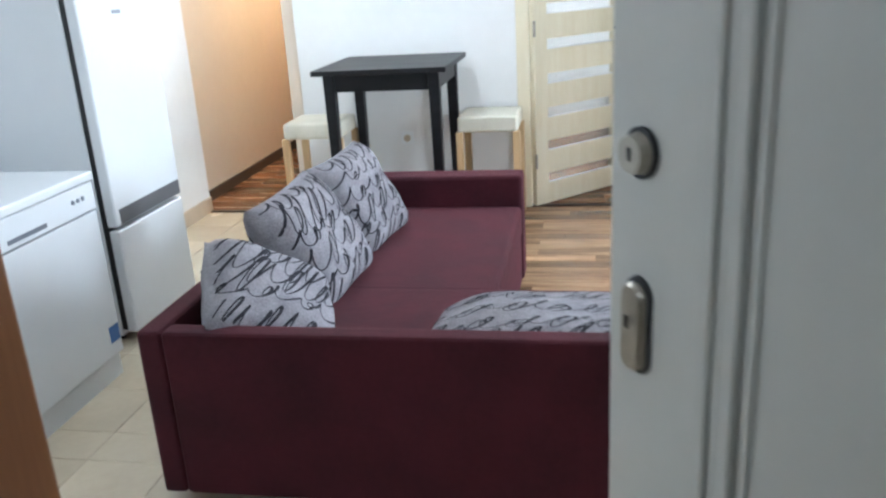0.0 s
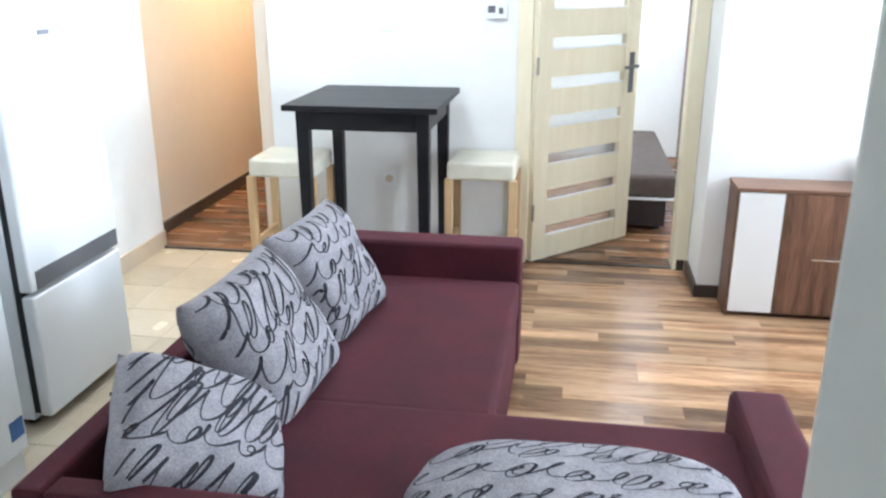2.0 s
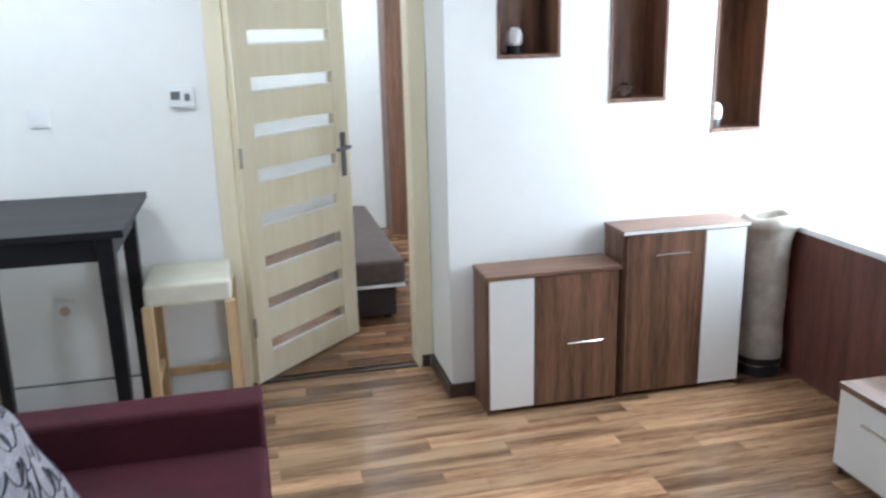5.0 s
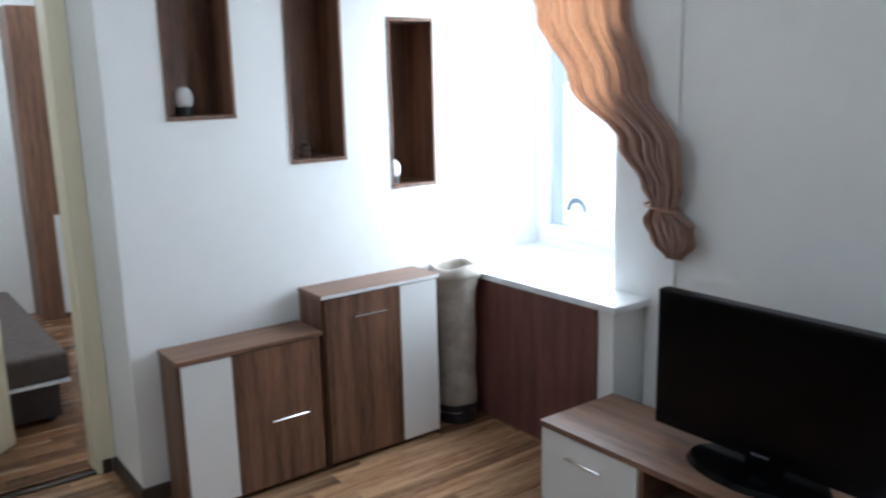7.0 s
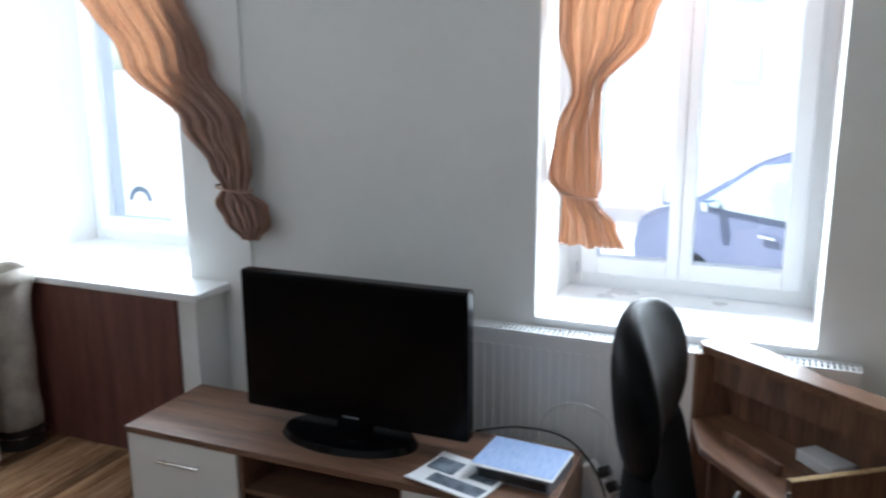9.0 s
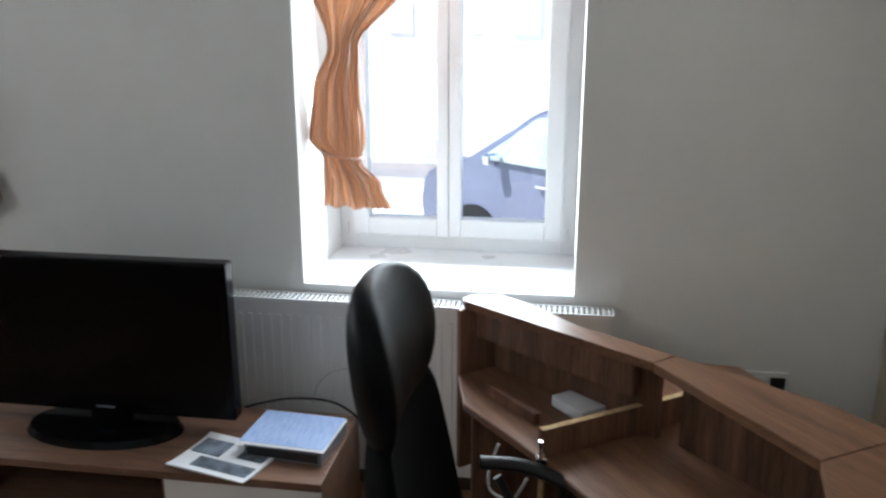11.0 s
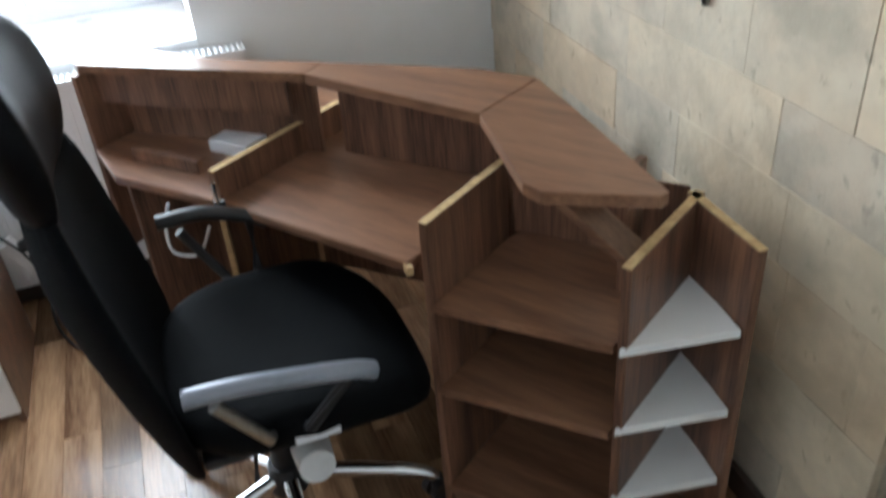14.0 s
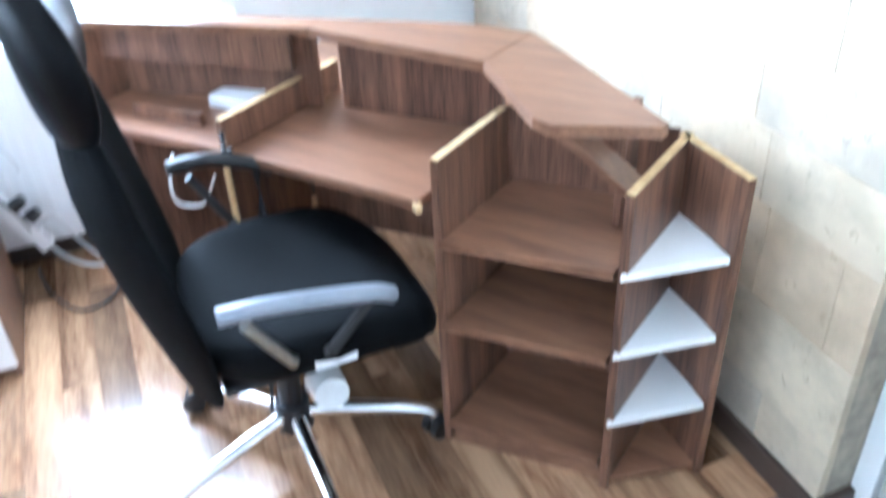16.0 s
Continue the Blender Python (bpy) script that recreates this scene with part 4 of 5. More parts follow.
def stool(x, y, label):
    s = thing("bar_stool", (x, y, 0), label, "stool", "stools at the bar table")
    w = 0.165
    bm = box(-w - 0.01, w + 0.01, -w - 0.01, w + 0.01, 0.555, 0.648, 0.022, 4)
    for v in bm.verts:
        if v.co.z > 0.63:
            v.co.z += 0.012 * (1 - (v.co.x / w) ** 2 * 0.6) * (1 - (v.co.y / w) ** 2 * 0.6)
    part("seat", bm, IVORY, s, "padded ivory leather seat", local=True)
    for i in (-1, 1):
        for j in (-1, 1):
            part("leg", box(i * w - 0.02, i * w + 0.02, j * w - 0.02, j * w + 0.02, 0, 0.56, 0.003), BIRCH, s, local=True)
        part("stretcher", box(i * w - 0.010, i * w + 0.010, -w + 0.02, w - 0.02, 0.18, 0.214, 0.002), BIRCH, s, local=True)
        part("stretcher", box(-w + 0.02, w - 0.02, i * w - 0.010, i * w + 0.010, 0.12, 0.154, 0.002), BIRCH, s, local=True)
    return s


stool(-0.935, 5.38, "pale wood bar stool with an ivory padded seat")
stool(0.09, 5.475, "pale wood bar stool with an ivory padded seat")

# electrical bits on the north wall
sw = thing("wall_socket", (-0.47, FY - 0.002, 0.46), "white double wall socket under the table", "socket")
part("plate", box(-0.51, -0.43, FY - 0.012, FY - 0.001, 0.42, 0.50, 0.003), PVC, sw)
part("insert", cyl(0.022, 0.022, 0.004, (0, 0, 0), 24, Matrix.Translation((-0.47, FY - 0.0165, 0.46)) @ Matrix.Rotation(radians(-90), 4, "X")), BISQUE, sw)
th = thing("thermostat", (0.118, FY - 0.01, 1.36), "small white room thermostat with a grey display", "thermostat")
part("case", box(0.065, 0.172, FY - 0.028, FY - 0.001, 1.335, 1.415, 0.004), PVC, th)
part("display", box(0.077, 0.115, FY - 0.0305, FY - 0.0282, 1.365, 1.40), GREY, th)
part("dial", box(0.133, 0.155, FY - 0.0305, FY - 0.0282, 1.36, 1.39), GREY, th)
sw = thing("light_switch", (-0.46, FY - 0.002, 1.31), "white square light switch", "light switch")
part("plate", box(-0.50, -0.42, FY - 0.011, FY - 0.001, 1.27, 1.35, 0.003), PVC, sw)
part("rocker", box(-0.488, -0.432, FY - 0.0145, FY - 0.0105, 1.282, 1.338, 0.002), PVC, sw)

# ---- kitchen appliances ----
fg = thing("fridge", (-1.53, 3.88, 0), "tall white fridge freezer with a grey recessed grip", "fridge")
FX, FY0, FY1 = -1.245, 3.60, 4.16
part("body", box(-1.848, FX - 0.072, FY0, FY1, 0.03, 1.95, 0.006), APPL, fg)
part("gasket", box(FX - 0.070, FX - 0.045, FY0 + 0.004, FY1 - 0.004, 0.06, 1.94), BLACKP, fg, "dark door seal")
part("freezer_door", box(FX - 0.048, FX, FY0, FY1, 0.05, 0.505, 0.012, 3), APPL, fg)
part("fridge_door", box(FX - 0.05, FX, FY0, FY1, 0.52, 1.95, 0.012, 3), APPL, fg)
part("grip", box(FX - 0.046, FX + 0.0025, FY0 + 0.03, FY1 - 0.012, 0.526, 0.592, 0.003), GREY, fg, "grey recessed grip strip")
part("badge", box(FX, FX + 0.003, 3.84, 3.90, 1.36, 1.375), GREYP, fg, "small silver badge bar")
for x in (-1.75, -1.36):
    for y in (FY0 + 0.05, FY1 - 0.05):
        part("foot", cyl(0.02, 0.02, 0.03, (x, y, 0), 12), BLACKP, fg)
dwm = thing("dishwasher", (-1.5, 3.035, 0), "white free-standing dishwasher with a sloped control strip", "dishwasher")
DX, DY0, DY1 = -1.152, 2.745, 3.345
part("body", box(-1.80, DX - 0.035, DY0, DY1, 0.0, 0.79, 0.004), APPL, dwm)
part("worktop", box(-1.80, DX + 0.012, DY0 - 0.002, DY1 + 0.002, 0.792, 0.825, 0.010, 3), APPL, dwm)
part("door", box(DX - 0.035, DX, DY0 + 0.003, DY1 - 0.003, 0.10, 0.675, 0.006, 3), APPL, dwm)
bm = box(DX - 0.035, DX + 0.004, DY0 + 0.003, DY1 - 0.003, 0.682, 0.788, 0.008, 3)
part("control_strip", bm, APPL, dwm)
part("grip", box(DX + 0.001, DX + 0.006, DY0 + 0.10, DY0 + 0.30, 0.70, 0.715), GREYP, dwm, "grey recessed grip")
for k in range(3):
    part("button", cyl(0.008, 0.008, 0.006, (0, 0, 0), 12, Matrix.Translation((DX + 0.003, DY1 - 0.08 - 0.03 * k, 0.74)) @ Matrix.Rotation(radians(90), 4, "Y")), GREYP, dwm)
part("plinth", box(-1.75, DX - 0.02, DY0 + 0.01, DY1 - 0.01, 0.0, 0.098), APPL, dwm)
part("sticker", box(DX, DX + 0.0015, DY1 - 0.075, DY1 - 0.012, 0.155, 0.22), BLUE, dwm, "blue and white energy sticker")

# ---- corner desk ----
dk = thing("corner_desk", (2.0, 1.7, 0), "walnut-look corner computer desk with a raised shelf and open shelves", "desk")
A0, A1 = (1.728, 1.838), (1.885, 1.612)
B0, B1 = (1.452, 1.595), (1.605, 1.352)
C1 = (1.393, 1.366)
PT = 0.722
part("side_panel", panel(*A1, *A0, 0, PT, 0.018), WALNUT, dk)
part("side_panel", panel(*B1, *B0, 0, PT, 0.018), WALNUT, dk)
part("end_panel", panel(*C1, *B1, 0, PT, 0.018), WALNUT, dk)


def raw_edge(p, q, z):
    d = (Vector((*q, 0)) - Vector((*p, 0)))
    n = Vector((-d.y, d.x, 0)).normalized() * 0.017
    return prism([(p[0], p[1]), (q[0], q[1]), (q[0] + n.x, q[1] + n.y), (p[0] + n.x, p[1] + n.y)], z, z + 0.0015)


for p, q in ((A1, A0), (B1, B0), (C1, B1)):
    part("raw_edge", raw_edge(p, q, PT + 0.0002), EDGE, dk, "unfinished chipboard edge")
back = Vector((A1[0] + B1[0], A1[1] + B1[1], 0)) / 2
for z in (0.04, 0.326, 0.531):
    part("shelf", prism([(A0[0] - 0.012, A0[1] - 0.004), (B0[0] + 0.016, B0[1] - 0.002), (B1[0] + 0.012, B1[1] + 0.008), (1.80, 1.35), (1.90, 1.50), (A1[0] - 0.02, A1[1] - 0.004)], z, z + 0.018, 0.0012), WALNUT_H, dk)
part("plinth", panel(A0[0] - 0.02, A0[1] - 0.02, B0[0] + 0.01, B0[1] - 0.02, 0, 0.04, 0.012), WALNUT_H, dk)
part("back_panel", panel(1.905, 1.60, 1.63, 1.345, 0.03, 0.715, 0.006), WALNUT, dk)
for k, z in enumerate((0.186, 0.364, 0.547)):
    part("corner_shelf", prism([(C1[0] + 0.006, C1[1] + 0.022), (B1[0] - 0.003, B1[1] + 0.008), (B0[0] - 0.012, B0[1] + 0.003)], z, z + 0.017, 0.001), WHITE, dk, "white triangular shelf")
part("corner_floor", prism([(C1[0] + 0.006, C1[1] + 0.022), (B1[0] - 0.010, B1[1] + 0.022), (B0[0] - 0.008, B0[1] - 0.006)], 0.012, 0.026), WALNUT_H, dk)
WT = 0.612
part("worktop", prism([(1.775, 1.852), (2.195, 2.152), (2.44, 2.36), (2.62, 2.40), (2.86, 2.10), (2.80, 1.60), (2.30, 1.34), (2.02, 1.46)], WT - 0.022, WT, 0.0025), WALNUT_H, dk)
part("raw_edge", box(1.762, 1.790, 1.845, 1.858, WT - 0.02, WT - 0.003), EDGE, dk, "chipped worktop corner")
part("divider", panel(2.188, 2.146, 2.43, 1.80, WT, WT + 0.072, 0.018), WALNUT, dk)
part("raw_edge", raw_edge((2.188, 2.146), (2.43, 1.80), WT + 0.0724), EDGE, dk, "unfinished chipboard edge")
part("riser_panel", panel(2.335, 1.93, 2.67, 2.345, WT + 0.105, 0.802, 0.016), WALNUT, dk)
part("back_riser", panel(2.30, 1.832, 1.985, 1.555, WT, 0.802, 0.016), WALNUT, dk)
part("wing_back", panel(2.335, 1.87, 2.70, 2.292, WT, 0.802, 0.014), WALNUT, dk)
part("wing_side", panel(2.625, 2.395, 2.745, 2.262, WT - 0.3, 0.802, 0.016), WALNUT, dk)
part("shelf_rail", panel(2.36, 2.16, 2.52, 2.30, WT, WT + 0.03, 0.016), WALNUT, dk)
TZ0, TZ1 = 0.803, 0.826
part("raised_shelf", prism([(2.675, 2.395), (2.64, 2.385), (2.285, 1.905), (2.337, 1.848), (2.50, 2.075), (2.66, 2.215), (2.715, 2.29), (2.712, 2.36)], TZ0, TZ1, 0.0015), WALNUT_H, dk)
part("raised_shelf", prism([(2.284, 1.904), (1.889, 1.648), (2.0, 1.472), (2.112, 1.552), (2.218, 1.690), (2.335, 1.847)], TZ0 - 0.0005, TZ1 - 0.0005, 0.0015), WALNUT_H, dk)
part("raised_shelf", prism([(1.886, 1.649), (1.60, 1.694), (1.558, 1.682), (1.462, 1.525), (1.47, 1.505), (1.85, 1.478), (1.997, 1.472)], TZ0, TZ1, 0.0015), WALNUT_H, dk)
part("shelf_support", panel(1.59, 1.50, 1.625, 1.445, PT - 0.17, TZ0, 0.016), WALNUT, dk)
bx_dir = Vector((0.115, 0.085, 0.10)).normalized()
bz_dir = bx_dir.cross(Vector((0.6, -0.8, 0))).normalized()
brace = Matrix((bx_dir, bz_dir.cross(bx_dir), bz_dir)).transposed().to_4x4()
part("corner_brace", box(-0.10, 0.10, -0.035, 0.035, -0.008, 0.008, 0.001, m=Matrix.Translation((1.555, 1.56, 0.722)) @ brace), WALNUT_H, dk)
part("leg_panel", panel(2.56, 2.05, 2.44, 2.34, 0, WT - 0.022, 0.018), WALNUT, dk)
part("leg_panel", panel(2.44, 1.93, 2.24, 2.15, 0, WT - 0.022, 0.018), WALNUT, dk)
part("raw_edge", panel(2.243, 2.1505, 2.236, 2.1565, 0.0, WT - 0.024, 0.017), EDGE, dk, "unfinished chipboard edge")
part("rear_panel", panel(2.17, 1.35, 2.078, 1.36, 0, 0.672, 0.018), WALNUT, dk)
part("modesty_panel", panel(2.02, 1.50, 2.42, 1.90, 0.25, WT - 0.022, 0.012), WALNUT, dk)
part("computer_shelf", prism([(2.24, 2.14), (2.45, 2.32), (2.57, 2.06), (2.44, 1.93)], 0.12, 0.136), WALNUT_H, dk)
bs = thing("paper_pack", (2.45, 2.06, WT), "small pack of white paper on the desk", "papers", rz=40)
part("sheet", box(-0.06, 0.06, -0.045, 0.045, 0, 0.03, 0.003), PAPER, bs, local=True)
lp = thing("desk_clip", (2.175, 2.135, WT), "small chrome clamp on the desk edge", "clamp")
part("jaw", join(box(2.160, 2.182, 2.135, 2.160, WT, WT + 0.018, 0.003), tube([(2.165, 2.15, WT + 0.01), (2.165, 2.15, WT + 0.06)], 0.006, 10)), CHROME, lp)
part("screw", tube([(2.178, 2.146, WT + 0.018), (2.178, 2.146, WT + 0.045)], 0.005, 8), CHROME, lp)
cb = solo("desk_cable", tube(bow([(2.30, 2.255, WT - 0.03), (2.285, 2.275, 0.52), (2.27, 2.27, 0.47), (2.25, 2.22, 0.46), (2.22, 2.20, 0.50), (2.205, 2.18, 0.55)], 30), 0.004, 8), CABLE,
          "white cable looped under the desk edge", "cable", smooth=True)

# ---- office chair ----
ch = thing("office_chair", (1.836, 2.153, 0), "black office chair with silver armrests and a chrome five-star base", "office chair", rz=0)
# local: the chair looks along -y, its back at +y
R = 0.318
for k in range(5):
    a = radians(182 + 72 * k)
    ex, ey = math.cos(a), math.sin(a)
    pts = [(ex * 0.03, ey * 0.03, 0.125), (ex * 0.14, ey * 0.14, 0.112), (ex * 0.25, ey * 0.25, 0.092), (ex * 0.305, ey * 0.305, 0.072), (ex * R, ey * R, 0.052)]
    bm = tube(bow(pts), 0.019, 10, 0.013)
    lgp = part("star_leg", bm, CHROME, ch, "curved chrome leg", local=True, smooth=True)
    rot = Matrix.Translation((ex * R, ey * R, 0.027)) @ Matrix.Rotation(a + 0.6, 4, "Z") @ Matrix.Rotation(radians(90), 4, "X")
    w = join(cyl(0.026, 0.026, 0.018, (0, 0, 0.006), 20, rot), cyl(0.026, 0.026, 0.018, (0, 0, -0.024), 20, rot), cyl(0.014, 0.014, 0.03, (ex * R, ey * R, 0.034), 12))
    part("caster", w, BLACKP, lgp, "black twin-wheel caster", local=True, smooth=False)
part("hub", cyl(0.042, 0.036, 0.07, (0, 0, 0.09), 24), BLACKP, ch, local=True)
part("gas_column", cyl(0.026, 0.024, 0.22, (0, 0, 0.15), 20), BLACKP, ch, local=True)
part("mechanism", box(-0.08, 0.08, -0.10, 0.12, 0.355, 0.405, 0.012), BLACKP, ch, local=True)
part("tilt_knob", cyl(0.038, 0.034, 0.07, (0, 0, 0), 24, Matrix.Translation((-0.14, -0.05, 0.315)) @ Matrix.Rotation(radians(-80), 4, "Y")), CABLE, ch, "round pale grey tension knob", local=True)
part("height_lever", tube([(-0.05, 0.02, 0.36), (-0.13, 0.05, 0.34), (-0.15, 0.06, 0.28)], 0.006, 8), BLACKP, ch, local=True)
st = bmesh.new()
rings = []
for z, f in ((0.392, 0.80), (0.400, 0.92), (0.425, 0.985), (0.452, 1.0), (0.474, 0.975), (0.487, 0.90), (0.494, 0.74), (0.490, 0.45), (0.486, 0.12)):
    ring = []
    for k in range(40):
        a = 2 * math.pi * k / 40
        cx, cy = math.cos(a), math.sin(a)
        px, py = 0.25 * f * math.copysign(abs(cx) ** 0.62, cx), -0.065 + 0.25 * f * math.copysign(abs(cy) ** 0.7, cy)
        dip = 2.2 * max(0, -0.12 - py) ** 2
        ring.append(st.verts.new((px, py, z - dip + 0.25 * px * px)))
    rings.append(ring)
for u, v in zip(rings, rings[1:]):
    for k in range(40):
        st.faces.new((u[k], u[(k + 1) % 40], v[(k + 1) % 40], v[k]))
st.faces.new(rings[0])
st.faces.new(rings[-1])
sp = part("seat", st, MESHB, ch, "rounded black upholstered seat", local=True, smooth=True)
part("seat_tag", box(-0.2462, -0.2445, -0.10, -0.02, 0.43, 0.448), PAPER, sp, "small white sewn tag", local=True)
part("seat_shell", box(-0.19, 0.19, -0.24, 0.14, 0.375, 0.398, 0.01), BLACKP, ch, local=True)
# back: a tall nearly upright shell of mesh with a padded leather head
def shell(sec, n=28):
    bm = bmesh.new()
    rings = []
    for z, hw, y, t in sec:
        ring = []
        for k in range(n):
            a = 2 * math.pi * k / n
            cx, cy = math.cos(a), math.sin(a)
            ring.append(bm.verts.new((hw * math.copysign(abs(cx) ** 0.7, cx), y + t / 2 * math.copysign(abs(cy) ** 0.7, cy) - 0.055 * (cx * hw / 0.23) ** 2, z)))
        rings.append(ring)
    for u, v in zip(rings, rings[1:]):
        for k in range(n):
            bm.faces.new((u[k], u[(k + 1) % n], v[(k + 1) % n], v[k]))
    bm.faces.new(rings[0])
    bm.faces.new(rings[-1])
    return bm


bkp = part("backrest", shell([(0.29, 0.13, 0.172, 0.03), (0.36, 0.18, 0.182, 0.05), (0.50, 0.235, 0.210, 0.070), (0.66, 0.235, 0.244, 0.078), (0.78, 0.232, 0.266, 0.078), (0.87, 0.212, 0.268, 0.055), (0.93, 0.178, 0.272, 0.045)]),
           MESHB, ch, "tall black mesh backrest", local=True, smooth=True)
hdr = part("headrest", shell([(0.875, 0.150, 0.269, 0.040), (0.90, 0.176, 0.269, 0.068), (0.95, 0.203, 0.270, 0.088), (1.02, 0.213, 0.276, 0.094), (1.08, 0.200, 0.284, 0.086), (1.13, 0.160, 0.292, 0.062), (1.156, 0.072, 0.296, 0.03)]),
           LEATH, ch, "padded black leather headrest", local=True, smooth=True)
for ob in (bkp, hdr):
    ss = ob.modifiers.new("round", "SUBSURF")
    ss.levels = ss.render_levels = 1
part("back_bar", tube(bow([(0, 0.08, 0.37), (0, 0.17, 0.37), (0, 0.195, 0.42), (0, 0.220, 0.56)]), 0.018, 10), BLACKP, ch, local=True)
for s in (-1, 1):
    fy = -0.165 if s < 0 else -0.09
    bm = tube(bow([(s * 0.285, fy, 0.578), (s * 0.292, fy + 0.05, 0.602), (s * 0.292, 0.04, 0.628), (s * 0.288, 0.13, 0.630)]), 0.0155, 12)
    for v in bm.verts:
        v.co.x = s * 0.29 + (v.co.x - s * 0.29) * 1.15
    # far armrest and strut are silver too, coloured black for their shade
    ar = part("armrest", bm, GREYP if s < 0 else BLACKP, ch, "curved silver-grey armrest" if s < 0 else "curved silver-grey armrest, blackened for its shade", local=True, smooth=True)
    part("arm_strut", tube([(s * 0.285, 0.09, 0.60), (s * 0.265, 0.02, 0.48), (s * 0.12, -0.01, 0.39)], 0.011, 8), STEEL if s < 0 else BLACKP, ar, local=True)
    part("arm_strut", tube([(s * 0.285, fy + 0.035, 0.59), (s * 0.265, -0.05, 0.48), (s * 0.12, -0.03, 0.39)], 0.011, 8), BLACKP, ar, local=True)

# ---- steel cone wall lamps ----
def wall_y(x):
    return SY0 + (SY1 - SY0) * (x - SX0) / (SX1 - SX0)


for x, zb in ((2.385, 0.995), (1.80, 0.985)):
    y = wall_y(x)
    w = thing("wall_lamp", (x, y, zb), "tall half-cone wall lamp of brushed steel, pointing down, unlit", "wall lamp", "wall lamps on the stone wall")
    bm = bmesh.new()
    n, rr, top = 14, [], zb + 0.475
    for z, r in ((zb, 0.008), (top, 0.062)):
        rr.append([bm.verts.new((x + r * math.cos(math.pi * k / n), y + 0.006 + r * 1.15 * math.sin(math.pi * k / n), z)) for k in range(n + 1)])
    for k in range(n):
        bm.faces.new((rr[0][k], rr[0][k + 1], rr[1][k + 1], rr[1][k]))
    sh = part("shade", bm, STEEL, w, smooth=True)
    sd = sh.modifiers.new("thickness", "SOLIDIFY")
    sd.thickness = 0.002
    part("back_plate", prism([(x - 0.035, y + 0.001), (x + 0.035, y - 0.003), (x + 0.035, y + 0.012), (x - 0.035, y + 0.014)], zb + 0.34, top - 0.02), BLACKP, w)
    part("rim", tube([(x + 0.063 * math.cos(a), y + 0.006 + 0.072 * math.sin(a), top) for a in np.linspace(0, math.pi, 15)], 0.0025, 6), CHROME, w)

# socket block on the east wall
ob = thing("wall_socket", (EX, 1.51, 0.46), "white triple wall socket beside the stone wall, one insert dark", "socket")
part("plate", box(EX - 0.012, EX - 0.001, 1.402, 1.582, 0.428, 0.508, 0.003), PVC, ob)
part("insert", box(EX - 0.0165, EX - 0.0115, 1.412, 1.456, 0.446, 0.492), BLACKP, ob)
part("insert", box(EX - 0.0165, EX - 0.0115, 1.47, 1.522, 0.446, 0.492), PVC, ob)
part("plug", box(EX - 0.045, EX - 0.001, 1.588, 1.627, 0.468, 0.512, 0.006), BLACKP, ob, "black plug")
# power strip and cables behind the stand
ps = thing("power_strip", (2.83, 2.684, 0.225), "white power strip with black plugs, leaning on the television stand", "power strip")
lean = Matrix.Rotation(radians(-29), 4, "X")
part("body", box(-0.024, 0.024, -0.021, 0.021, -0.10, 0.10, 0.006, m=lean), PVC, ps, local=True)
for k in range(2):
    part("plug", cyl(0.019, 0.016, 0.035, (0, 0, 0), 16, lean @ Matrix.Translation((0, -0.021, 0.055 - 0.055 * k)) @ Matrix.Rotation(radians(90), 4, "X")), BLACKP, ps, local=True)
    part("socket", cyl(0.016, 0.016, 0.002, (0, 0, 0), 16, lean @ Matrix.Translation((0, -0.0208, -0.03 - 0.04 * k)) @ Matrix.Rotation(radians(90), 4, "X")), CABLE, ps, local=True)
solo("power_cable", tube(bow([(2.83, 2.635, 0.14), (2.82, 2.60, 0.09), (2.80, 2.54, 0.055), (2.78, 2.44, 0.04), (2.70, 2.34, 0.012), (2.52, 2.28, 0.008)], 40), 0.005, 8), CABLE, "white cable running from the power strip to the floor", "cable", smooth=True)
solo("power_cable", tube(bow([(2.83, 2.66, 0.20), (2.80, 2.60, 0.24), (2.81, 2.56, 0.16), (2.80, 2.50, 0.065), (2.77, 2.42, 0.03), (2.66, 2.32, 0.012)], 40), 0.004, 8), CABLE, "thin white lead hanging from the power strip", "cable", smooth=True)
solo("power_cable", tube(bow([(2.93, 2.70, 0.008), (2.78, 2.67, 0.008), (2.645, 2.60, 0.008), (2.65, 2.52, 0.008), (2.73, 2.47, 0.008), (2.84, 2.45, 0.008)], 40), 0.004, 8), BLACKP,
     "black cable looped on the floor", "cable", smooth=True)
solo("antenna_cable", tube(bow([(2.70, 3.08, 0.42), (2.76, 2.95, 0.43), (2.78, 2.80, 0.41), (2.80, 2.70, 0.30), (2.82, 2.64, 0.12), (2.85, 2.60, 0.05)], 40), 0.004, 8), BLACKP,
     "thin black cable running from the television", "cable", smooth=True)
solo("aerial_dish", tube([(2.86, 2.78 + 0.13 * math.cos(a), 0.37 + 0.13 * math.sin(a)) for a in np.linspace(0, math.pi, 20)], 0.003, 8), CABLE, "thin white loop aerial behind the receiver", "aerial")

# ---- bedroom seen through the door ----
bd = thing("day_bed", (1.0, 7.2, 0), "narrow brown upholstered day bed with a darker base", "bed")
part("mattress", box(0.80, 1.20, 6.39, 8.0, 0.222, 0.365, 0.03, 4), BROWNF, bd)
part("piping", box(0.803, 1.197, 6.386, 7.99, 0.206, 0.221, 0.002), PAPER, bd, "pale piping strip")
part("base", box(0.82, 1.145, 6.415, 7.97, 0.03, 0.206, 0.008), DARKF, bd)
for x, y in ((0.87, 6.48), (1.1, 6.48), (0.87, 7.9), (1.1, 7.9)):
    part("foot", cyl(0.025, 0.025, 0.031, (x, y, 0), 12), BLACKP, bd)
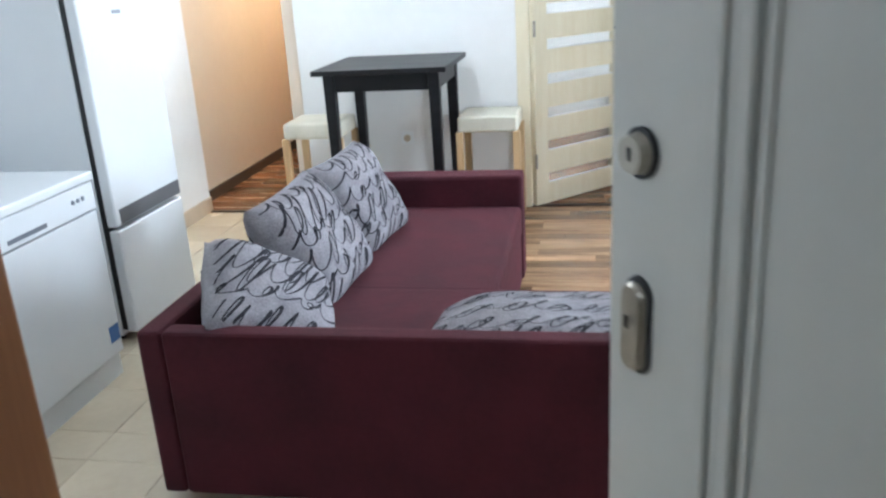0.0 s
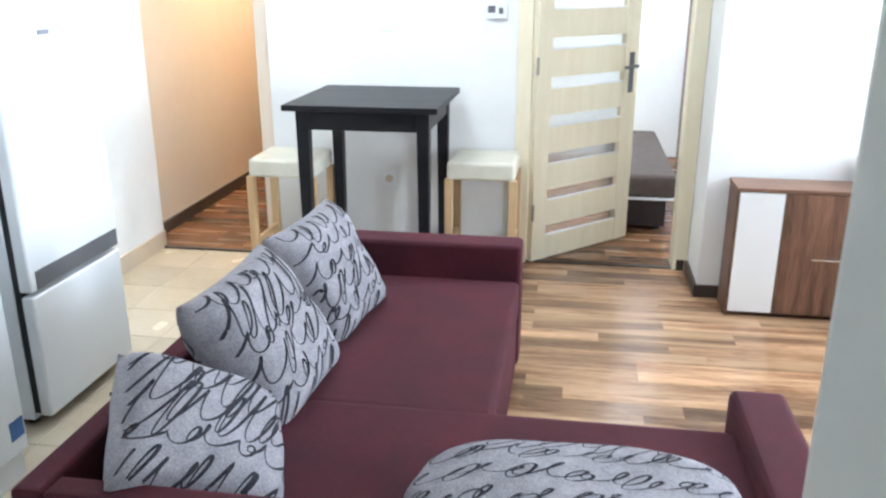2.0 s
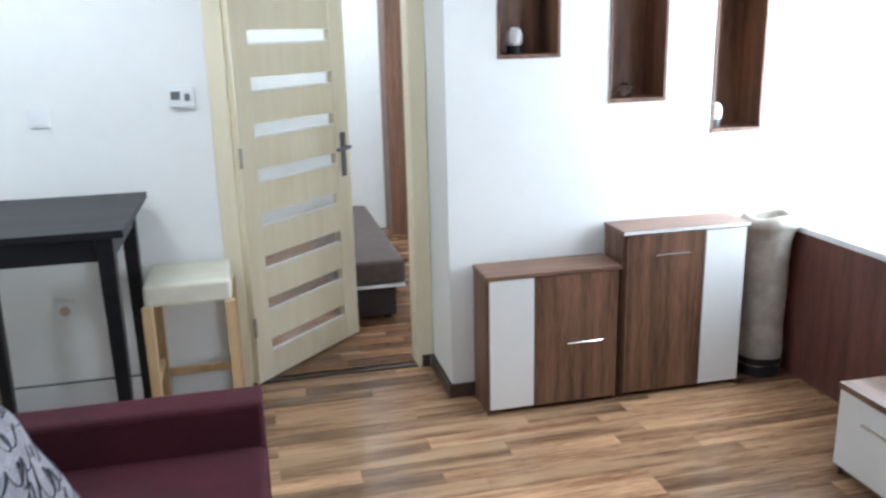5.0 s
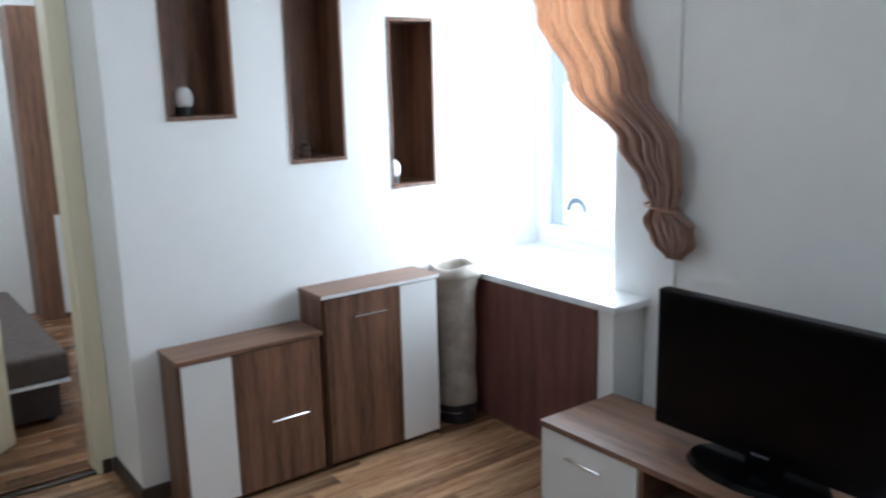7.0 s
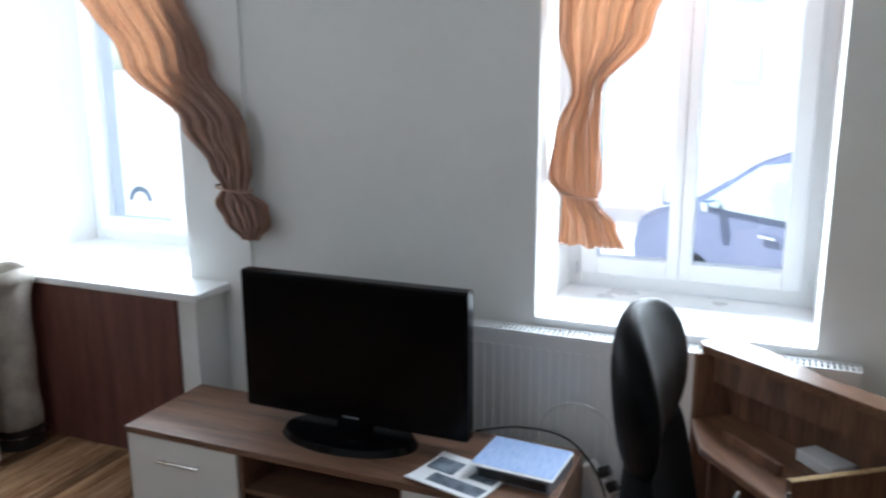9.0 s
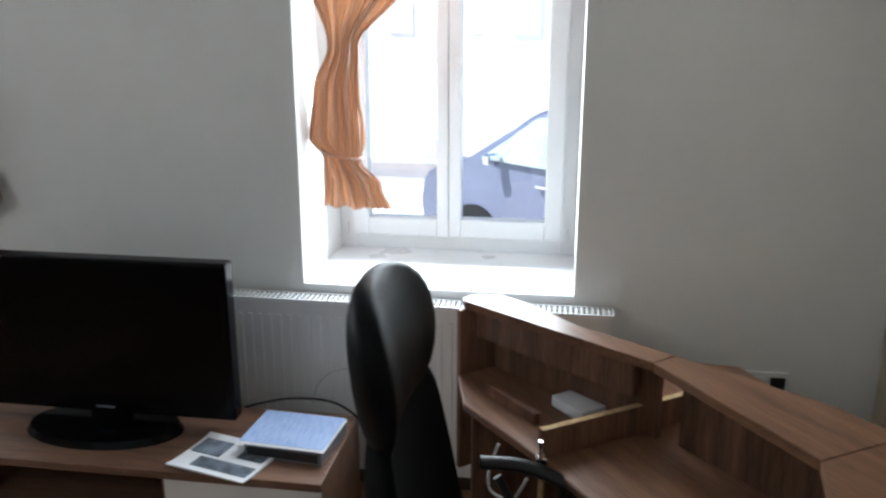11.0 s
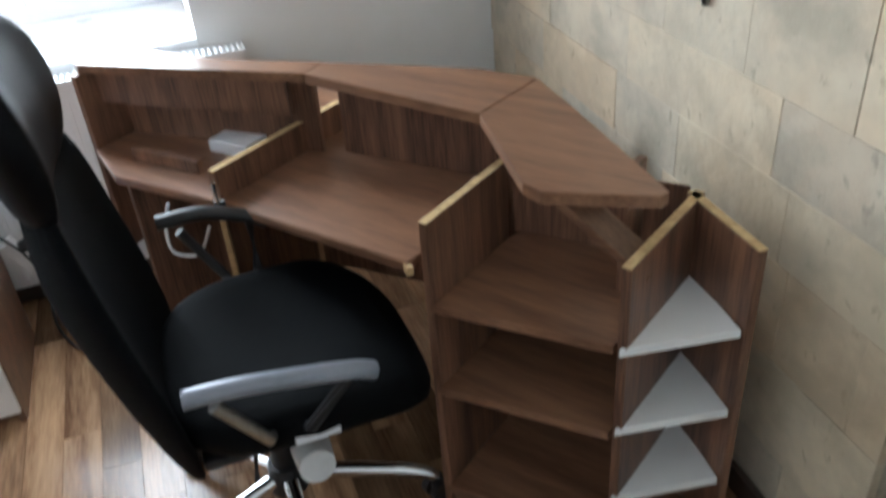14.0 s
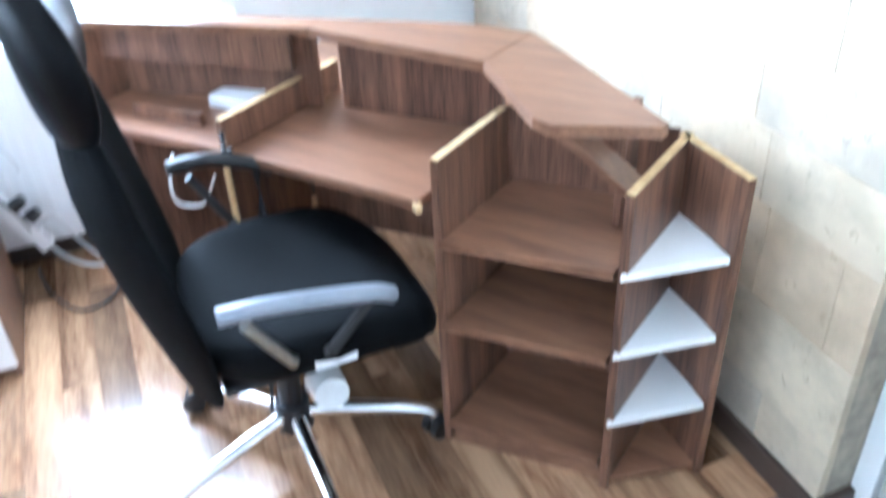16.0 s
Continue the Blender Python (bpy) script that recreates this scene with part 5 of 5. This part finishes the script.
wd = thing("wardrobe", (1.62, 8.5, 0), "tall brown wood-look wardrobe side in the bedroom", "wardrobe")
part("body", box(1.47, 2.4, 8.45, 8.74, 0.0, 2.2, 0.003), WALNUT, wd)
part("door", box(1.62, 2.3, 8.43, 8.449, 0.04, 0.76, 0.002), WHITE, wd, "white lower door")
cd = thing("corridor_door", (-1.6, 8.27, 0), "orange varnished pine door at the corridor's end", "door")
part("leaf", box(-1.95, -1.30, 8.262, 8.298, 0, 2.03, 0.003), ORANGE, cd)
part("handle", tube([(-1.36, 8.26, 1.04), (-1.36, 8.21, 1.04), (-1.46, 8.21, 1.04)], 0.008, 8), BRASSY, cd)

# ---- outside ----
GZ = -0.5
tagged(new("ground", finish("ground", box(OUT + 0.0, 400, -300, 300, GZ - 0.2, GZ), ASPH)), "pale paved street outside the windows", "ground", kind="structure")
tagged(new("ground_under_house", finish("ground_under_house", box(-300, OUT, -300, 300, GZ - 0.2, GZ), ASPH)), "pale paved ground around the house", "ground", kind="structure")


def car(x, y, rz):
    c = thing("parked_car", (x, y, GZ), "blue-grey parked hatchback in the sun, its paint lightened for glare haze", "car", rz=rz)
    prof = [(1.74, 0.28), (1.80, 0.55), (1.75, 0.78), (1.55, 0.90), (1.14, 0.985), (0.86, 1.22), (0.60, 1.38), (0.30, 1.49), (-0.1, 1.56), (-0.9, 1.56), (-1.55, 1.38), (-1.95, 0.98), (-2.02, 0.60), (-1.98, 0.28)]
    bm = bmesh.new()
    L = [bm.verts.new((-0.84 + (0.13 if z > 1.1 else 0.02 if z > 0.9 else 0), yy, z)) for yy, z in prof]
    Rr = [bm.verts.new((0.84 - (0.13 if z > 1.1 else 0.02 if z > 0.9 else 0), yy, z)) for yy, z in prof]
    bm.faces.new(L)
    bm.faces.new(Rr)
    for k in range(len(prof)):
        j = (k + 1) % len(prof)
        bm.faces.new((L[k], L[j], Rr[j], Rr[k]))
    bmesh.ops.bevel(bm, geom=bm.edges[:], offset=0.035, segments=3, affect="EDGES")
    part("body", bm, CARP, c, local=True)
    for pts in ([(1.02, 1.01), (0.52, 1.36), (-0.22, 1.49), (-0.22, 1.01)], [(-0.28, 1.01), (-0.28, 1.49), (-0.90, 1.49), (-1.30, 1.02)]):
        for s in (-1, 1):
            w = bmesh.new()
            a = [w.verts.new((s * (0.845 - (0.115 if z > 1.1 else 0.0)), yy, z)) for yy, z in pts]
            b = [w.verts.new((s * (0.80 - (0.115 if z > 1.1 else 0.0)), yy, z)) for yy, z in pts]
            w.faces.new(a)
            w.faces.new(b)
            for k in range(4):
                w.faces.new((a[k], a[(k + 1) % 4], b[(k + 1) % 4], b[k]))
            part("side_window", w, CARG, c, local=True)
    for s in (-1, 1):
        part("mirror", box(s * 0.92 - 0.07, s * 0.92 + 0.07, 0.78, 0.86, 0.99, 1.08, 0.025, 3), CHROME, c, "bright wing mirror", local=True)
        for yy in (-0.75, 0.25):
            part("door_handle", box(s * 0.85 - 0.015, s * 0.85 + 0.015, yy, yy + 0.16, 0.86, 0.885, 0.005), CHROME, c, local=True)
        for yy in (1.08, -1.28):
            rt = Matrix.Translation((s * 0.76, yy, 0.31)) @ Matrix.Rotation(radians(90), 4, "Y")
            wh = part("wheel", cyl(0.31, 0.31, 0.2, (0, 0, -0.1), 28, rt), TYRE, c, local=True)
            part("rim", cyl(0.2, 0.19, 0.215, (0, 0, -0.1075), 20, rt), STEEL, wh, local=True)
    return c


car(6.98, 1.49, -40)


def house(name, x, y0, y1, h, material, label, cols):
    hs = thing(name, (x, (y0 + y1) / 2, GZ), label, "building")
    part("wall", box(x, x + 8, y0, y1, GZ, h), material, hs)
    part("roof", prism([(x - 0.4, y0 - 0.3), (x + 8.4, y0 - 0.3), (x + 8.4, y1 + 0.3), (x - 0.4, y1 + 0.3)], h, h + 0.5, 0.1), FACADE2, hs)
    n = cols
    for i in range(n):
        for z in (1.0, 4.0):
            yy = y0 + (i + 0.5) * (y1 - y0) / n
            w = part("window", box(x - 0.06, x - 0.01, yy - 0.55, yy + 0.55, z, z + 1.5), PVC, hs)
            # panes take the pale wall colour, so glare is painted over dark glass
            part("pane", box(x - 0.07, x - 0.061, yy - 0.45, yy + 0.45, z + 0.1, z + 1.4), FACADE2, w)


house("far_house", 34, -14, 5.6, 9.5, FACADE, "pale two-storey house across the street", 6)
house("far_house", 38, 4.5, 26, 9.0, FACADE2, "brownish two-storey house across the street, its colour bleached for glare", 6)
gw = thing("garden_wall", (11, 5.6, GZ), "low pinkish garden wall with a pale coping across the lane", "wall")
part("masonry", box(10.9, 11.15, 3.2, 9.5, GZ, -0.22, 0.01), GARDEN, gw)
part("coping", box(10.85, 11.2, 3.15, 9.55, -0.22, -0.16, 0.01), FACADE, gw)
for k in range(4):
    part("pier", box(10.86, 11.19, 3.6 + 1.5 * k, 3.95 + 1.5 * k, -0.16, 0.10, 0.01), GARDEN, gw)

# ---- floors, laid piece by piece ----
tagged(new("subfloor", finish("subfloor", box(-2.2, OUT, -1.72, 9.0, -0.12, -0.012), GROUT)), "grey screed under the floors", "floor", kind="structure")
lam = tagged(new("floor_laminate", finish("floor_laminate", join(box(1.25, EX, 1.10, FY, -0.012, -0.006), box(-0.5, 1.25, 2.9, FY, -0.012, -0.006), box(-1.14, -0.5, 5.62, FY, -0.012, -0.006)), PLANKX)),
             "glossy brown laminate floor with narrow mixed strips", "floor", kind="structure")
PW = 0.0915
plank_mesh = {}


def plank(length):
    key = round(length, 3)
    if key not in plank_mesh:
        bm = box(0, length - 0.0005, 0, PW - 0.0005, -0.012, 0.0, 0.0004, 1)
        plank_mesh[key] = finish("plank", bm, PLANK)
    return plank_mesh[key]


rnd = random.Random(4)
rows = int((FY - 1.10) / PW) + 1
for r in range(rows):
    y = 1.10 + r * PW
    x0 = 1.25 if y < 2.9 else -0.5
    x1 = EX
    x = x0 - rnd.choice((0.0, 0.15, 0.3, 0.45))
    while x < x1 - 0.01:
        L = rnd.choice((0.45, 0.6, 0.75, 0.9, 1.05))
        a, b = max(x, x0), min(x + L, x1)
        x += L
        if b - a < 0.03:
            continue
        ob = new("plank", plank(b - a))
        ob.location = (a, y, 0)
        ob.parent = lam


def joined_floor(name, x0, x1, y0, y1, label):
    fl = tagged(new(name, finish(name, box(x0, x1, y0, y1, -0.012, -0.006), PLANKX)), label, "floor", kind="structure")
    bm = bmesh.new()
    y = y0
    while y < y1:
        x = x0 - rnd.random() * 0.6
        while x < x1:
            L = rnd.choice((0.45, 0.6, 0.75, 0.9))
            a, b = max(x, x0), min(x + L, x1)
            x += L
            if b - a > 0.02:
                bx(bm, a, b - 0.0012, y, min(y + PW, y1) - 0.0012, -0.012, 0.0)
        y += PW
    ob = part("planks", bm, PLANKX, fl)
    tagged(ob, "narrow brown laminate strips", kind="stuff")


joined_floor("floor_corridor", -1.98, -1.14, 5.62, 8.3, "brown laminate floor of the corridor")
joined_floor("floor_bedroom", -1.14, EX, FY + 0.001, 8.75, "brown laminate floor of the bedroom")

tl = tagged(new("floor_tiles", finish("floor_tiles", join(box(LX, 1.25, 0.93, 2.9, -0.012, -0.004), box(LX - 0.14, -0.5, 2.9, 5.62, -0.012, -0.004)), GROUT)), "beige ceramic tile floor", "floor", kind="structure")
TS = 0.3
tile_mesh = {}


def tile(w, h):
    key = (round(w, 3), round(h, 3))
    if key not in tile_mesh:
        tile_mesh[key] = finish("tile", box(0.002, w - 0.002, 0.002, h - 0.002, -0.012, 0.0, 0.0015, 1), TILE)
    return tile_mesh[key]


for ax0, ax1, ay0, ay1 in ((LX, 1.25, 0.93, 2.9), (LX, -0.5, 2.9, 5.62)):
    x = ax0
    while x < ax1 - 0.01:
        y = ay0
        w = min(TS, ax1 - x)
        while y < ay1 - 0.01:
            h = min(TS, ay1 - y)
            ob = new("tile", tile(w, h))
            ob.location, ob.parent = (x, y, 0), tl
            y += TS
        x += TS
tagged(new("floor_landing", finish("floor_landing", box(-0.58, 2.2, -1.6, 0.93, -0.012, 0.0), TILE)), "plain tiled floor of the landing", "floor", kind="structure")

# ---- stone slabs ----
sw = bpy.data.objects["wall_stone"]
ang = math.degrees(math.atan2(SY1 - SY0, SX1 - SX0))
length = math.hypot(SX1 - SX0, SY1 - SY0)
slab_mesh = {}
z = 0.0
while z < H - 0.01:
    h = min(rnd.choice((0.15, 0.18, 0.205, 0.23)), H - z)
    x = -rnd.uniform(0.0, 0.3)
    while x < length - 0.01:
        L = rnd.choice((0.20, 0.28, 0.36, 0.44, 0.54))
        a, b = max(x, 0), min(x + L, length)
        x += L
        if b - a < 0.02:
            continue
        key = (round(b - a, 3), round(h, 3), rnd.choice((0, 0, 0, 1, 2)))
        if key not in slab_mesh:
            bm = box(0.0003, key[0] - 0.0003, -0.02, 0.0, 0.0003, key[1] - 0.0003, 0.001, 1)
            for v in bm.verts:
                if key[2] and v.co.x > key[0] / 2 and (v.co.z > h / 2) == (key[2] == 1):
                    v.co.x -= 0.0018
            slab_mesh[key] = finish("slab", bm, STONE)
        ob = new("slab", slab_mesh[key])
        ob.matrix_basis = pose(SX0 + a * math.cos(radians(ang)), SY0 + a * math.sin(radians(ang)), z, 0, 0, ang) @ pose(0, rnd.uniform(-0.0008, 0.0008), 0)
        ob.parent = sw
    z += h
